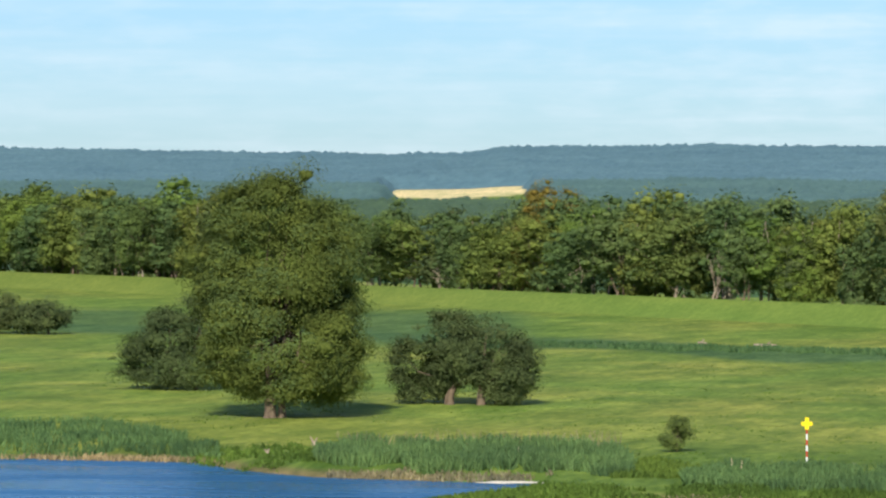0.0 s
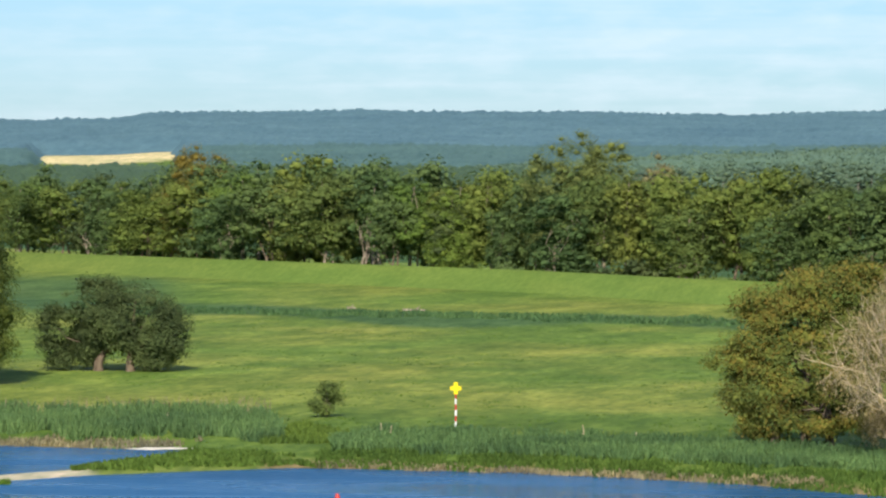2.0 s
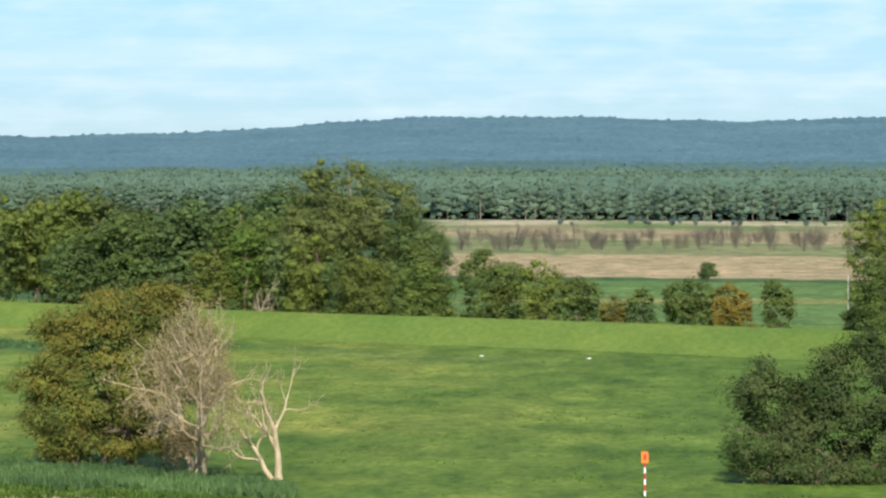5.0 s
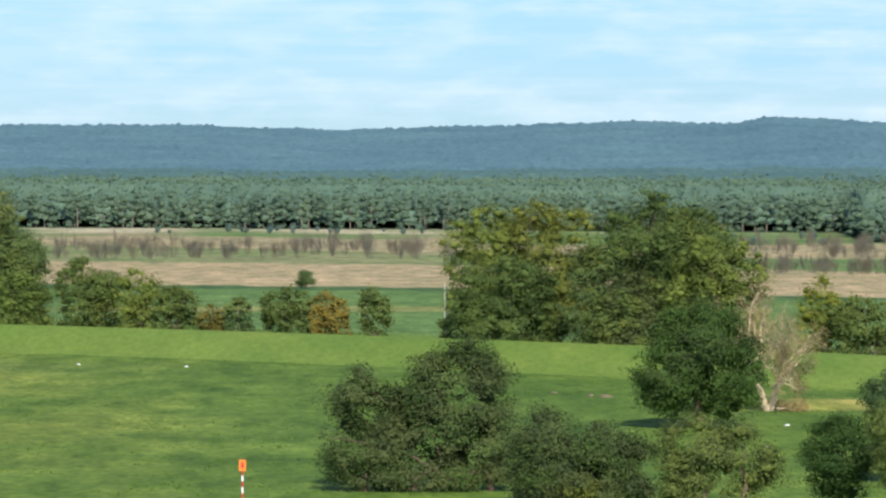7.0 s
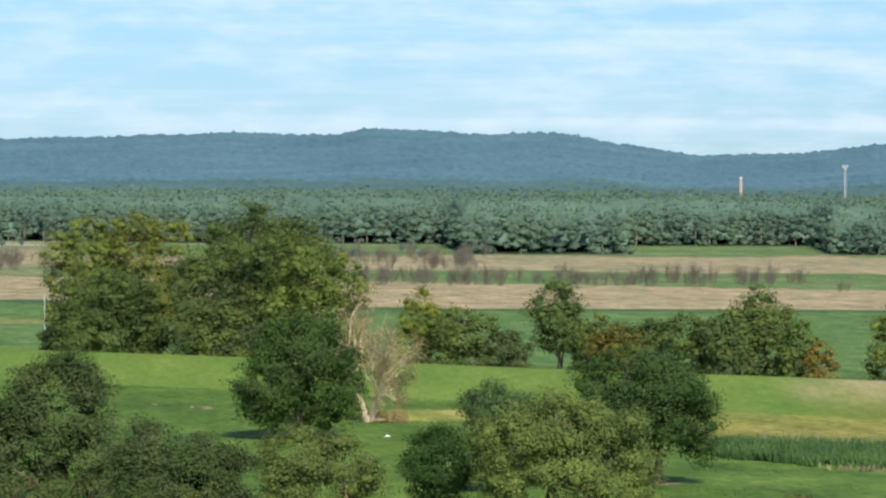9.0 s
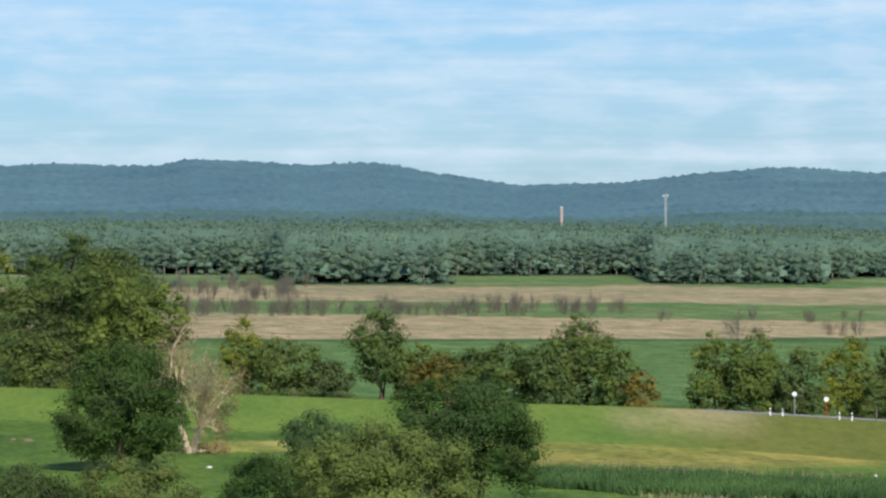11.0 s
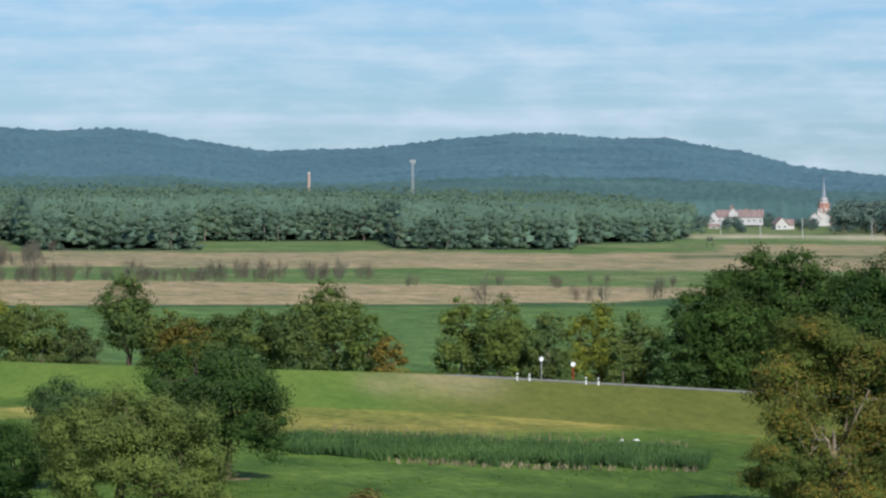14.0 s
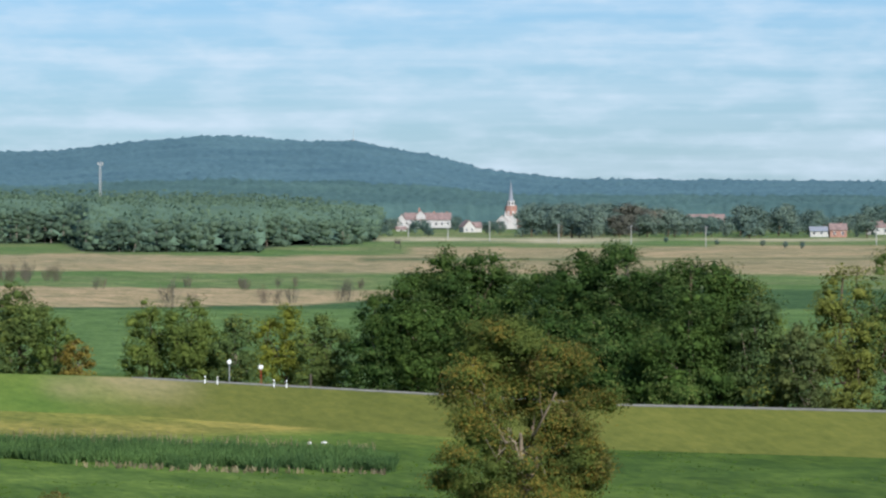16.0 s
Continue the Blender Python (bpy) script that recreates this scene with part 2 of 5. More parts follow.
def tubes(paths, sides=5):
    """Tapered tubes along paths of (point, radius)."""
    vs, fs, base = [], [], 0
    ring = np.linspace(0, 2 * np.pi, sides, endpoint=False)
    for path in paths:
        pts = np.array([p for p, _ in path], float)
        rad = np.array([r for _, r in path], float)
        d = np.gradient(pts, axis=0)
        d /= np.linalg.norm(d, axis=1)[:, None] + 1e-9
        side = np.cross(d, (0.31, 0.95, 0.05) if abs(d[0][2]) > 0.7 else (0, 0, 1))
        side /= np.linalg.norm(side, axis=1)[:, None] + 1e-9
        up = np.cross(d, side)
        v = pts[:, None] + rad[:, None, None] * (np.cos(ring)[None, :, None] * side[:, None] + np.sin(ring)[None, :, None] * up[:, None])
        vs.append(v.reshape(-1, 3))
        n = len(pts)
        i, j = np.meshgrid(np.arange(n - 1), np.arange(sides), indexing="ij")
        a, b = i * sides + j, i * sides + (j + 1) % sides
        fs.append(np.stack([a, b, b + sides, a + sides], -1).reshape(-1, 4) + base)
        base += len(pts) * sides
    return np.concatenate(vs), np.concatenate(fs)


def cards(rng, centres, normals, size, aspect=0.7, stray=0.24):
    """Small three-cornered leaf sprays at the centres, turned roughly to the normals."""
    n = len(centres)
    nv = normals + rng.normal(0, stray, (n, 3))
    nv /= np.linalg.norm(nv, axis=1)[:, None] + 1e-9
    t = np.cross(nv, rng.normal(0, 1, (n, 3)))
    t /= np.linalg.norm(t, axis=1)[:, None] + 1e-9
    b = np.cross(nv, t)
    s = size * rng.uniform(0.6, 1.35, (n, 1))
    w = s * aspect * rng.uniform(0.7, 1.2, (n, 1))
    v = np.stack([centres - t * s * 0.9 - b * w, centres - t * s * rng.uniform(0.3, 0.8, (n, 1)) + b * w, centres + t * s * 1.1 - nv * s * 0.2], 1)
    return v.reshape(-1, 3), np.arange(3 * n).reshape(-1, 3)


def globe():
    bm = bmesh.new()
    bmesh.ops.create_icosphere(bm, subdivisions=1, radius=1.0)
    v, f = np.array([p.co[:] for p in bm.verts]), np.array([[q.index for q in p.verts] for p in bm.faces])
    bm.free()
    return v, f


GLOBE = globe()


def cores(rng, clumps, fill, flat=0.85):
    """The dense inner foliage of each clump (x, y, z, r): a lumpy, tilted body under the sprays."""
    u, f = GLOBE
    n = len(clumps)
    q = rng.normal(0, 1, (n, 4))
    q /= np.linalg.norm(q, axis=1)[:, None]
    w, x, y, z = q.T
    turn = np.stack([1 - 2 * (y * y + z * z), 2 * (x * y - w * z), 2 * (x * z + w * y), 2 * (x * y + w * z), 1 - 2 * (x * x + z * z), 2 * (y * z - w * x), 2 * (x * z - w * y), 2 * (y * z + w * x), 1 - 2 * (x * x + y * y)], -1).reshape(n, 3, 3)
    v = np.einsum("nij,vj->nvi", turn, u) * rng.uniform(0.68, 1.22, (n, len(u), 1)) * (clumps[:, 3] * fill)[:, None, None] * np.array([1.1, 1.1, flat])
    v += clumps[:, None, :3]
    return v.reshape(-1, 3), (f[None] + (np.arange(n) * len(u))[:, None, None]).reshape(-1, 3)


def joined(*meshes):
    """Several (verts, faces) pairs as one."""
    base = np.cumsum([0] + [len(v) for v, _ in meshes])
    return np.concatenate([v for v, _ in meshes]), np.concatenate([f + b for (_, f), b in zip(meshes, base)])


def ball(rng, n):
    v = rng.normal(0, 1, (n, 3))
    return v / np.linalg.norm(v, axis=1)[:, None]


def clumps_in(rng, lobes, clump, pockets=0.2):
    """Clump centres and radii that fill the lobes (x, y, z, rx, ry, rz), denser towards their skins."""
    out = []
    for x, y, z, rx, ry, rz in lobes:
        area = (rx * ry + rx * rz + ry * rz) * 4.2
        n = max(5, int(area / (clump * clump * 1.95)))
        d = ball(rng, n)
        depth = rng.uniform(0.4, 1.08, (n, 1)) ** 0.5
        c = np.array([x, y, z]) + d * depth * (np.array([rx, ry, rz]) - clump * 0.45) * (1.05 + 0.13 * ripple(rng, d, 0.9))[:, None]
        r = clump * (0.35 + 1.25 * rng.random(n) ** 1.5)
        out += [(*p, q) for p, q in zip(c, r)]
    out = np.array(out)
    deep = np.zeros(len(out), bool)
    for x, y, z, rx, ry, rz in lobes:
        deep |= (((out[:, :3] - (x, y, z)) / (rx, ry, rz)) ** 2).sum(1) < 0.36
    field = ripple(rng, out[:, :3], 3.4 * clump)
    keep = ~deep & (out[:, 2] > 0.1) & (field > np.quantile(field, pockets))
    return out[keep] if keep.sum() > 4 else out


def ripple(rng, p, size, waves=14):
    """Smooth random values, about -1 to 1, that change over that size, at many points at once."""
    k = rng.normal(0, 1, (waves, 3)) * (2.6 / size)
    return np.sin(p @ k.T + rng.uniform(0, 6.28, waves)).sum(1) / math.sqrt(waves / 2) / 1.6


def crown(rng, clumps, leaf, density, share=1.0, flat=1.0, core=0.0):
    """Leaf sprays round the clumps, with gaps between them; share: the part of the clumps, in patches, that carries them."""
    cs, ns = [], []
    if share < 1.0:
        field = ripple(rng, clumps[:, :3], 2.6)
        clumps = clumps[field > np.quantile(field, 1 - share)]
    mid = clumps[:, :3].mean(0)
    reach = np.abs(clumps[:, :3] - mid).max(0) + 0.5
    for x, y, z, r in clumps:
        n = max(6, int(density * 12.0 * r * r / (leaf * leaf * 2.8)))
        d = ball(rng, n)
        d[:, 2] = np.where((d[:, 2] < -0.3) & (rng.random(n) < 0.6), -d[:, 2], d[:, 2])
        out = (np.array([x, y, z]) - mid) / reach
        out /= np.linalg.norm(out) + 1e-6
        sc = np.array([1.15, 1.15, rng.uniform(0.65, 0.95) * flat]) * r * rng.uniform(0.8, 1.25, 3)
        cs.append(np.array([x, y, z]) + d * sc * (1.25 - np.abs(rng.normal(0, 0.42, (n, 1)))) + rng.normal(0, 0.1 * r, (n, 3)))
        ns.append(0.45 * d + 0.5 * out + (0, 0, 0.3))
    p, nrm = np.concatenate(cs), np.concatenate(ns)
    up = p[:, 2] > 0.05
    sprays = cards(rng, p[up], nrm[up], leaf, 0.7, 0.3)
    big = clumps[clumps[:, 3] > np.quantile(clumps[:, 3], 0.8)]
    return joined(sprays, cores(rng, big, core)) if core else sprays


def wobble(rng, a, b, r0, r1, steps=5, amount=0.06):
    a, b = np.array(a, float), np.array(b, float)
    length = np.linalg.norm(b - a)
    path = []
    for i in range(steps + 1):
        s = i / steps
        p = a + (b - a) * s + (rng.normal(0, amount * length, 3) if 0 < i < steps else 0)
        path.append((p, r0 + (r1 - r0) * s ** 0.8))
    return path


def leafy_tree(seed, where, lobes, leaf_mat, label, leaf=0.34, clump=1.40, density=1.0, trunks=((0, 0, 0.35),), bark=BARK, category="tree", group="",
               name="tree", turn=0.0, limbs=14, extra=(), flat=1.0, core=0.52):
    """A tree of trunks (x, y, radius), limbs and a crown of leaf sprays that fills the lobes."""
    rng = np.random.default_rng(seed)
    if not group:
        leaf, density = leaf * 0.56, density * 0.95
    else:
        leaf, density = leaf * 0.7, density * 0.86
    root = thing(name, where, label, category, group, turn)
    cl = clumps_in(rng, lobes, clump, 0.08 if leaf_mat in (LEAF_DEEP, LEAF_OAK) or group else 0.18)
    top, low = max(l[2] + l[5] for l in lobes), min(l[2] - l[5] for l in lobes)
    heads = []
    for x, y, r in trunks:
        lobe = min(lobes, key=lambda l: (l[0] - x) ** 2 + (l[1] - y) ** 2)
        head = np.array([lobe[0] * 0.6 + x * 0.4, lobe[1] * 0.6 + y * 0.4, lobe[2] + lobe[5] * 0.55])
        stem = [(np.array([x, y, -0.3]), r * 1.5), (np.array([x, y, 0.35]), r * 1.08)] + wobble(rng, (x, y, 0.9), head, r, r * 0.22, 4, 0.025)
        heads.append(stem)
    boughs = []
    for i in rng.choice(len(cl), min(limbs, len(cl)), replace=False):
        tip = cl[i, :3]
        stem = heads[rng.integers(len(heads))]
        start = stem[rng.integers(3, len(stem) - 1)]
        if tip[2] > 0.5:
            boughs.append(wobble(rng, start[0], tip, start[1] * 0.55, 0.04, 6, 0.06))
    for stem in heads:
        quads("trunk", *tubes([stem], 8), bark, root, smooth=True)
    if boughs:
        tagged(quads("limb_work", *tubes(boughs, 5), bark, root, smooth=True), kind="stuff")
    quads("crown", *crown(rng, cl, leaf, density, 1.0, flat, core), leaf_mat, root)
    for mat, share, lab in extra:
        tagged(quads("crown_patch", *crown(rng, cl * (1.01, 1.01, 1.01, 1.08), leaf, density * 0.6, share, flat), mat, root, lab), kind="stuff")
    return root


def bare_tree(seed, where, height, width, label, stems, bark=BARK_DEAD, kids=(4, 4, 4, 3), kink=0.22, rise=0.05, spread=0.9, shrink=(0.45, 0.65), radius=0.32, leaf_mat=None, leaf=0.12, veil=1, group="", name="bare_tree"):
    """A leafless crooked tree; stems: (start x, lean x, lean y, share of the height, share of the radius) from the foot; it ends as high and wide as given."""
    rng = np.random.default_rng(seed)
    root = thing(name, where, label, "tree", group, turn=-math.atan2(where[0], where[1]))
    depth = len(kids)
    levels = [[] for _ in range(depth + 1)]
    tips = []

    def grow(start, d, length, r, level):
        n = 6 if level == 0 else 5 if level < 3 else 3
        pts, p, d = [(start, r)], start, d / np.linalg.norm(d)
        for i in range(n):
            d = d + rng.normal(0, kink, 3) + np.array([0, 0, rise])
            d /= np.linalg.norm(d)
            p = p + d * length / n
            p[2] = max(p[2], 0.3)
            pts.append((p, r * (1 - 0.5 * (i + 1) / n)))
        levels[level].append(pts)
        if level == depth:
            tips.append(p)
            return
        turn = rng.uniform(0, 6.28)
        side = np.cross(d, (0.3, 0.9, 0.2))
        side /= np.linalg.norm(side)
        up = np.cross(d, side)
        for kid in range(kids[level]):
            i = max(1, round(n * (1 - 0.62 * kid / kids[level])))
            q, rr = pts[i]
            a = turn + kid * 2.4 + rng.uniform(-0.5, 0.5)
            open_up = 0.25 if kid == 0 else spread * rng.uniform(0.7, 1.25)
            grow(q, d + (math.cos(a) * side + math.sin(a) * up) * open_up, length * rng.uniform(*shrink), max(rr * (0.85 if kid == 0 else 0.66), 0.024), level + 1)

    for x, lx, ly, share, fat in stems:
        grow(np.array([x, 0.0, -0.3]), np.array([lx, ly, 1.0]), height * share, radius * fat, 0)
    every = np.array([q for lev in levels for path in lev for q, _ in path])
    lo, hi = np.quantile(every[:, 0], 0.004), np.quantile(every[:, 0], 0.996)
    fit = np.array([width / (hi - lo), width / (hi - lo), height / np.quantile(every[:, 2], 0.997)])
    levels = [[[(q * fit, r) for q, r in path] for path in lev] for lev in levels]
    for stem in levels[0]:
        quads("trunk", *tubes([[(stem[0][0], stem[0][1] * 1.35)] + stem[1:]], 8), bark, root, smooth=True)
    tagged(quads("limb_work", *tubes(levels[1] + levels[2], 5), bark, root, smooth=True), kind="stuff")
    tagged(quads("twig_work", *tubes(sum(levels[3:], []), 3), bark, root), "fine bare twigs", kind="stuff")
    if leaf_mat:
        c = np.repeat(np.array(tips) * fit, veil, axis=0) + rng.normal(0, 0.35, (len(tips) * veil, 3))
        quads("crown", *cards(rng, c, rng.normal(0, 1, c.shape), leaf, 0.4), leaf_mat, root)
    return root


# ---- ground ----
CREST = [(-5200, 105), (-3079, 168), (-2439, 193), (-1787, 218), (-1511, 228), (-1222, 243), (-662, 265), (-22, 285), (296, 296), (898, 317), (1196, 329), (1678, 343), (1758, 346), (2611, 395), (3079, 405), (5200, 430)]
BANK = [(-6000, 470), (-3200, 494), (-2740, 506), (-2640, 522), (-2520, 533), (-2300, 540), (-2117, 545)]          # far bank, up to the head of the bay
SPIT_TOP = [(-2540, 594), (-2420, 584), (-2337, 579), (-2230, 562), (-2117, 545)]
SHORE = [(-2540, 594), (-2450, 598), (-2310, 589), (-1937, 577), (-1537, 585), (-1137, 606), (-900, 625), (-500, 665), (0, 705), (6000, 760)]
RIDGE = [(-6000, 50), (-3079, 55), (-2649, 48), (-2379, 45), (-2260, 47), (-2179, 58), (-1737, 60), (-1361, 57), (-1161, 52), (-841, 62), (-591, 80), (-441, 87), (-222, 88), (78, 79), (380, 89), (600, 94), (790, 91),
         (845, 103), (1056, 95), (1176, 96), (1296, 78), (1436, 55), (1616, 61), (1736, 76), (1858, 87), (2008, 81), (2138, 77), (2268, 54), (2368, 27), (2518, 10), (3079, 4), (6000, 0)]
FOREST_EDGE = [(-1700, 2300), (-900, 2150), (-420, 2010), (230, 1960), (560, 1900), (980, 1880), (1016, 1625), (1304, 1615), (1308, 1840), (1636, 1850), (1668, 1610), (1976, 1600), (1982, 1740), (2130, 1800), (2180, 1920), (2192, 2800), (3500, 2800)]
HILL_FAR = 4350.0


def ground_height(b, d):
    """Height of the land at a bearing and a distance."""
    z = 0.0
    if d < 120:
        s = 1 - d / 120
        return 23.2 * s * s * (3 - 2 * s)
    if d < 460:
        dip = (EYE + 0.8) * UNIT / d
        if b < -2540:
            land = curve(BANK, b) - dip
        elif b < -2117:
            land = max(curve(BANK, b) - dip, min(dip - curve(SPIT_TOP, b), curve(SHORE, b) - dip) * 0.55)
        else:
            land = curve(SHORE, b) - dip
        z = -0.8 + max(-1.6, min(0.8, land * 0.07))
        if d < 200:
            z = max(z, -2.4 + 2.4 * (200 - d) / 30)
            z = min(z, 0.0)
    if d > 2300:
        s = min(1.0, (d - 2300) / (HILL_FAR - 2300))
        rim = (EYE + curve(RIDGE, b) * HILL_FAR / UNIT) - 13
        z = s ** 1.7 * rim
        if d > HILL_FAR:
            z = rim - (d - HILL_FAR) * 0.05
    return z


GREEN, LUSH, DRY, SEDGE = (0.102, 0.16, 0.027), (0.073, 0.124, 0.021), (0.18, 0.198, 0.04), (0.05, 0.098, 0.033)
STUBBLE, PALE_FIELD, SAND, FOREST_FLOOR, MUD = (0.33, 0.255, 0.15), (0.25, 0.215, 0.125), (0.42, 0.37, 0.27), (0.05, 0.07, 0.045), (0.16, 0.13, 0.06)
FIELD_GREEN = (0.094, 0.158, 0.046)
YELLOW_FIELD = (0.55, 0.46, 0.25)


def mixed(a, b, f):
    f = max(0.0, min(1.0, f))
    return tuple(p + (q - p) * f for p, q in zip(a, b))


def within(x, lo, hi, soft):
    return max(0.0, min(1.0, (x - lo) / soft + 0.5, (hi - x) / soft + 0.5))


def land_cover(b, dip, d):
    """Base colour of the land: meadow, fields, sedge and woodland floor."""
    wave = 4 * math.sin(b / 310 + 1) + 3 * math.sin(b / 97)
    if d < 255:
        x, y = d * math.sin(b / UNIT), d * math.cos(b / UNIT)
        return mixed(LUSH, GREEN, 0.5 + noise.noise((x / 40, y / 40, 1.2)))
    if d > 2350:
        if 2620 < d < 3480 and -2420 < b < -2110:
            return YELLOW_FIELD if d > 3230 + 50 * math.sin(b / 50) else GREEN
        return FOREST_FLOOR
    if dip >= curve(CREST, b) - 6:
        n = noise.noise((b / 330, dip / 24, 3.1)) + 0.55 * noise.noise((b / 120, dip / 8, 8.1))
        left = within(b, -9000, -350, 600)
        c = mixed(mixed(LUSH, GREEN, 0.35 + n * 0.9), mixed(GREEN, DRY, 0.3 + n * 0.8), left)
        # a damp ditch under the dyke and sedge along it
        ditch = 306 + wave + (b + 1700) * 0.03
        c = mixed(c, SEDGE, left * within(dip, ditch - 9, ditch + 9 + wave, 6) * (0.95 if b < -1100 else 0.4))
        c = mixed(c, SEDGE, within(b, -2500, -2150, 80) * within(dip, 238, 300, 14) * 0.8)
        c = mixed(c, SEDGE, within(b, -3300, -2800, 80) * within(dip, 236, 262, 8) * 0.8)
        c = mixed(c, DRY, left * within(dip, 432, 478, 20) * 0.45)
        c = mixed(c, LUSH, left * within(dip, 482, 600, 12) * 0.7)
        # mown strip on the right
        top = curve([(640, 396), (1180, 400), (1330, 404), (1460, 404), (1700, 360), (1800, 366), (2600, 404), (3079, 412)], b)
        low = curve([(640, 414), (1180, 420), (1330, 445), (1800, 449), (2200, 440), (3079, 446)], b)
        c = mixed(c, mixed(DRY, (0.26, 0.23, 0.07), 0.35 + n), within(b, 760, 1180, 60) * within(dip, 400, 420, 4))
        c = mixed(c, mixed(DRY, (0.245, 0.215, 0.055), 0.3 + 0.5 * within(dip, low - 24, low, 14)), within(b, 1270, 4000, 40) * within(dip, top, low, 12) * (1.0 if b < 2200 else 0.5))
        c = mixed(c, SEDGE, within(b, 2180, 4000, 120) * within(dip, 490, 526, 20) * 0.5 * (0.7 + n))
        c = mixed(c, SEDGE, within(b, 1500, 4000, 500) * within(dip, 512, 700, 20) * (0.1 + n * 0.4))
        c = mixed(c, (0.058, 0.1, 0.015), within(b, 1900, 4000, 400) * within(dip, 462, 700, 30) * (0.65 + n * 0.5))
        c = mixed(c, mixed(DRY, GREEN, 0.4), within(b, 2200, 4000, 120) * within(dip, 446, 468, 8) * 0.6)
        if b < -700 and dip > 480:
            edge = (curve(BANK, b) if b < -2300 else curve(SHORE, b)) - dip * 1.032
            c = mixed(c, MUD, within(edge, -60, 5, 4))
            if -2560 < b < -2290 and dip > 545:
                c = SAND
            elif -2300 < b < -2000 and dip > 521:
                c = mixed(c, GREEN, 0.8)
        return c
    if b < -460:
        return SEDGE
    if d > curve(FOREST_EDGE, b) + 6:
        return FOREST_FLOOR
    n = noise.noise((b / 200, dip / 5, 6.1))
    if dip < (128 if 300 < b < 2250 else 115) + wave * 0.5:
        c = mixed(FIELD_GREEN, PALE_FIELD, (0.12 + n * 0.7 if b > 300 else 0.5 + n) if b < 2150 else 0.2 + n * 0.4)
        return mixed(c, SAND, within(dip, 98, 107 + wave * 0.4, 3) * (0.4 + n))
    strip = curve([(-460, 128), (200, 140), (900, 153), (2200, 160), (3079, 168)], b) + wave * 0.4
    if dip < strip:
        base = mixed(PALE_FIELD, STUBBLE, 0.3 + n)
        return mixed(base, SEDGE, within(dip, 135, 139 + wave * 0.3, 2) * 0.75 if b > 2150 else 0.0)
    if dip < curve([(-460, 158), (200, 164), (900, 173), (1600, 184), (2200, 192), (3079, 190)], b):
        return mixed(FIELD_GREEN, PALE_FIELD, 0.12 + n * 0.5 + (0.35 if b < 300 else 0))
    if dip < curve([(-460, 198), (200, 204), (900, 219), (1600, 221), (2050, 218), (2300, 200), (2400, 190), (3079, 190)], b):
        return mixed(STUBBLE, PALE_FIELD, 0.2 + n * 0.6)
    if dip < curve([(-460, 204), (200, 210), (900, 224), (3079, 224)], b):
        return SEDGE
    return mixed(FIELD_GREEN, mixed(DRY, STUBBLE, 0.3), within(dip, 238, 247, 3) * within(b, -400, 350, 80) * 0.8)


def build_ground():
    fine = np.arange(-3480, 3481, 30.0)
    wide = np.concatenate([np.arange(-25130, -3480, 700.0)[:], fine, np.arange(3700, 25132, 700.0)])
    dips = np.concatenate([np.arange(690, 470, -2.2), np.arange(470, 96, -2.2)])
    dist = np.concatenate([[0.001, 20, 40, 60, 80, 100, 120, 150, 180, 200, 230, 260], EYE * UNIT / dips, np.arange(2120, 4360, 45.0), [4400, 4600, 4900]])
    rows, cols = len(dist), len(wide)
    verts, col = [], []
    for d in dist:
        for b in wide:
            bb = max(-3500.0, min(3500.0, b))
            verts.append(place(b, d, ground_height(bb, d) if abs(b) < 3500 or d > 2300 or d < 120 else ground_height(bb, d)))
            col.append((*land_cover(bb, EYE * UNIT / max(d, 1), d), 1.0))
    i, j = np.meshgrid(np.arange(rows - 1), np.arange(cols), indexing="ij")
    jn = (j + 1) % cols
    faces = np.stack([i * cols + j, i * cols + jn, (i + 1) * cols + jn, (i + 1) * cols + j], -1)[..., ::-1]
    cap = np.array([0, cols // 4, cols // 2, 3 * cols // 4])
    ob = quads("ground", [tuple(v) for v in verts], np.concatenate([faces.reshape(-1, 4), cap.reshape(-1, 4)]), GROUND, smooth=True)
    layer = ob.data.color_attributes.new("cover", "FLOAT_COLOR", "POINT")
    layer.data.foreach_set("color", np.array(col, np.float32).ravel())
    tagged(ob, "green river meadow with dry and lush patches, tan fields beyond", "meadow", kind="structure")


build_ground()


def build_water():
    bs = np.arange(-6000, 6001, 400.0)
    ds = np.linspace(150, 440, 12)
    v = [tuple(place(b, d, -0.8)) for d in ds for b in bs]
    n = len(bs)
    f = [(i * n + j, i * n + j + 1, (i + 1) * n + j + 1, (i + 1) * n + j) for i in range(len(ds) - 1) for j in range(n - 1)]
    tagged(quads("water", v, np.array(f)[:, ::-1], WATER), "rippled river water beside the meadow, reflected sky blue put into its colour", "river", kind="structure")


build_water()


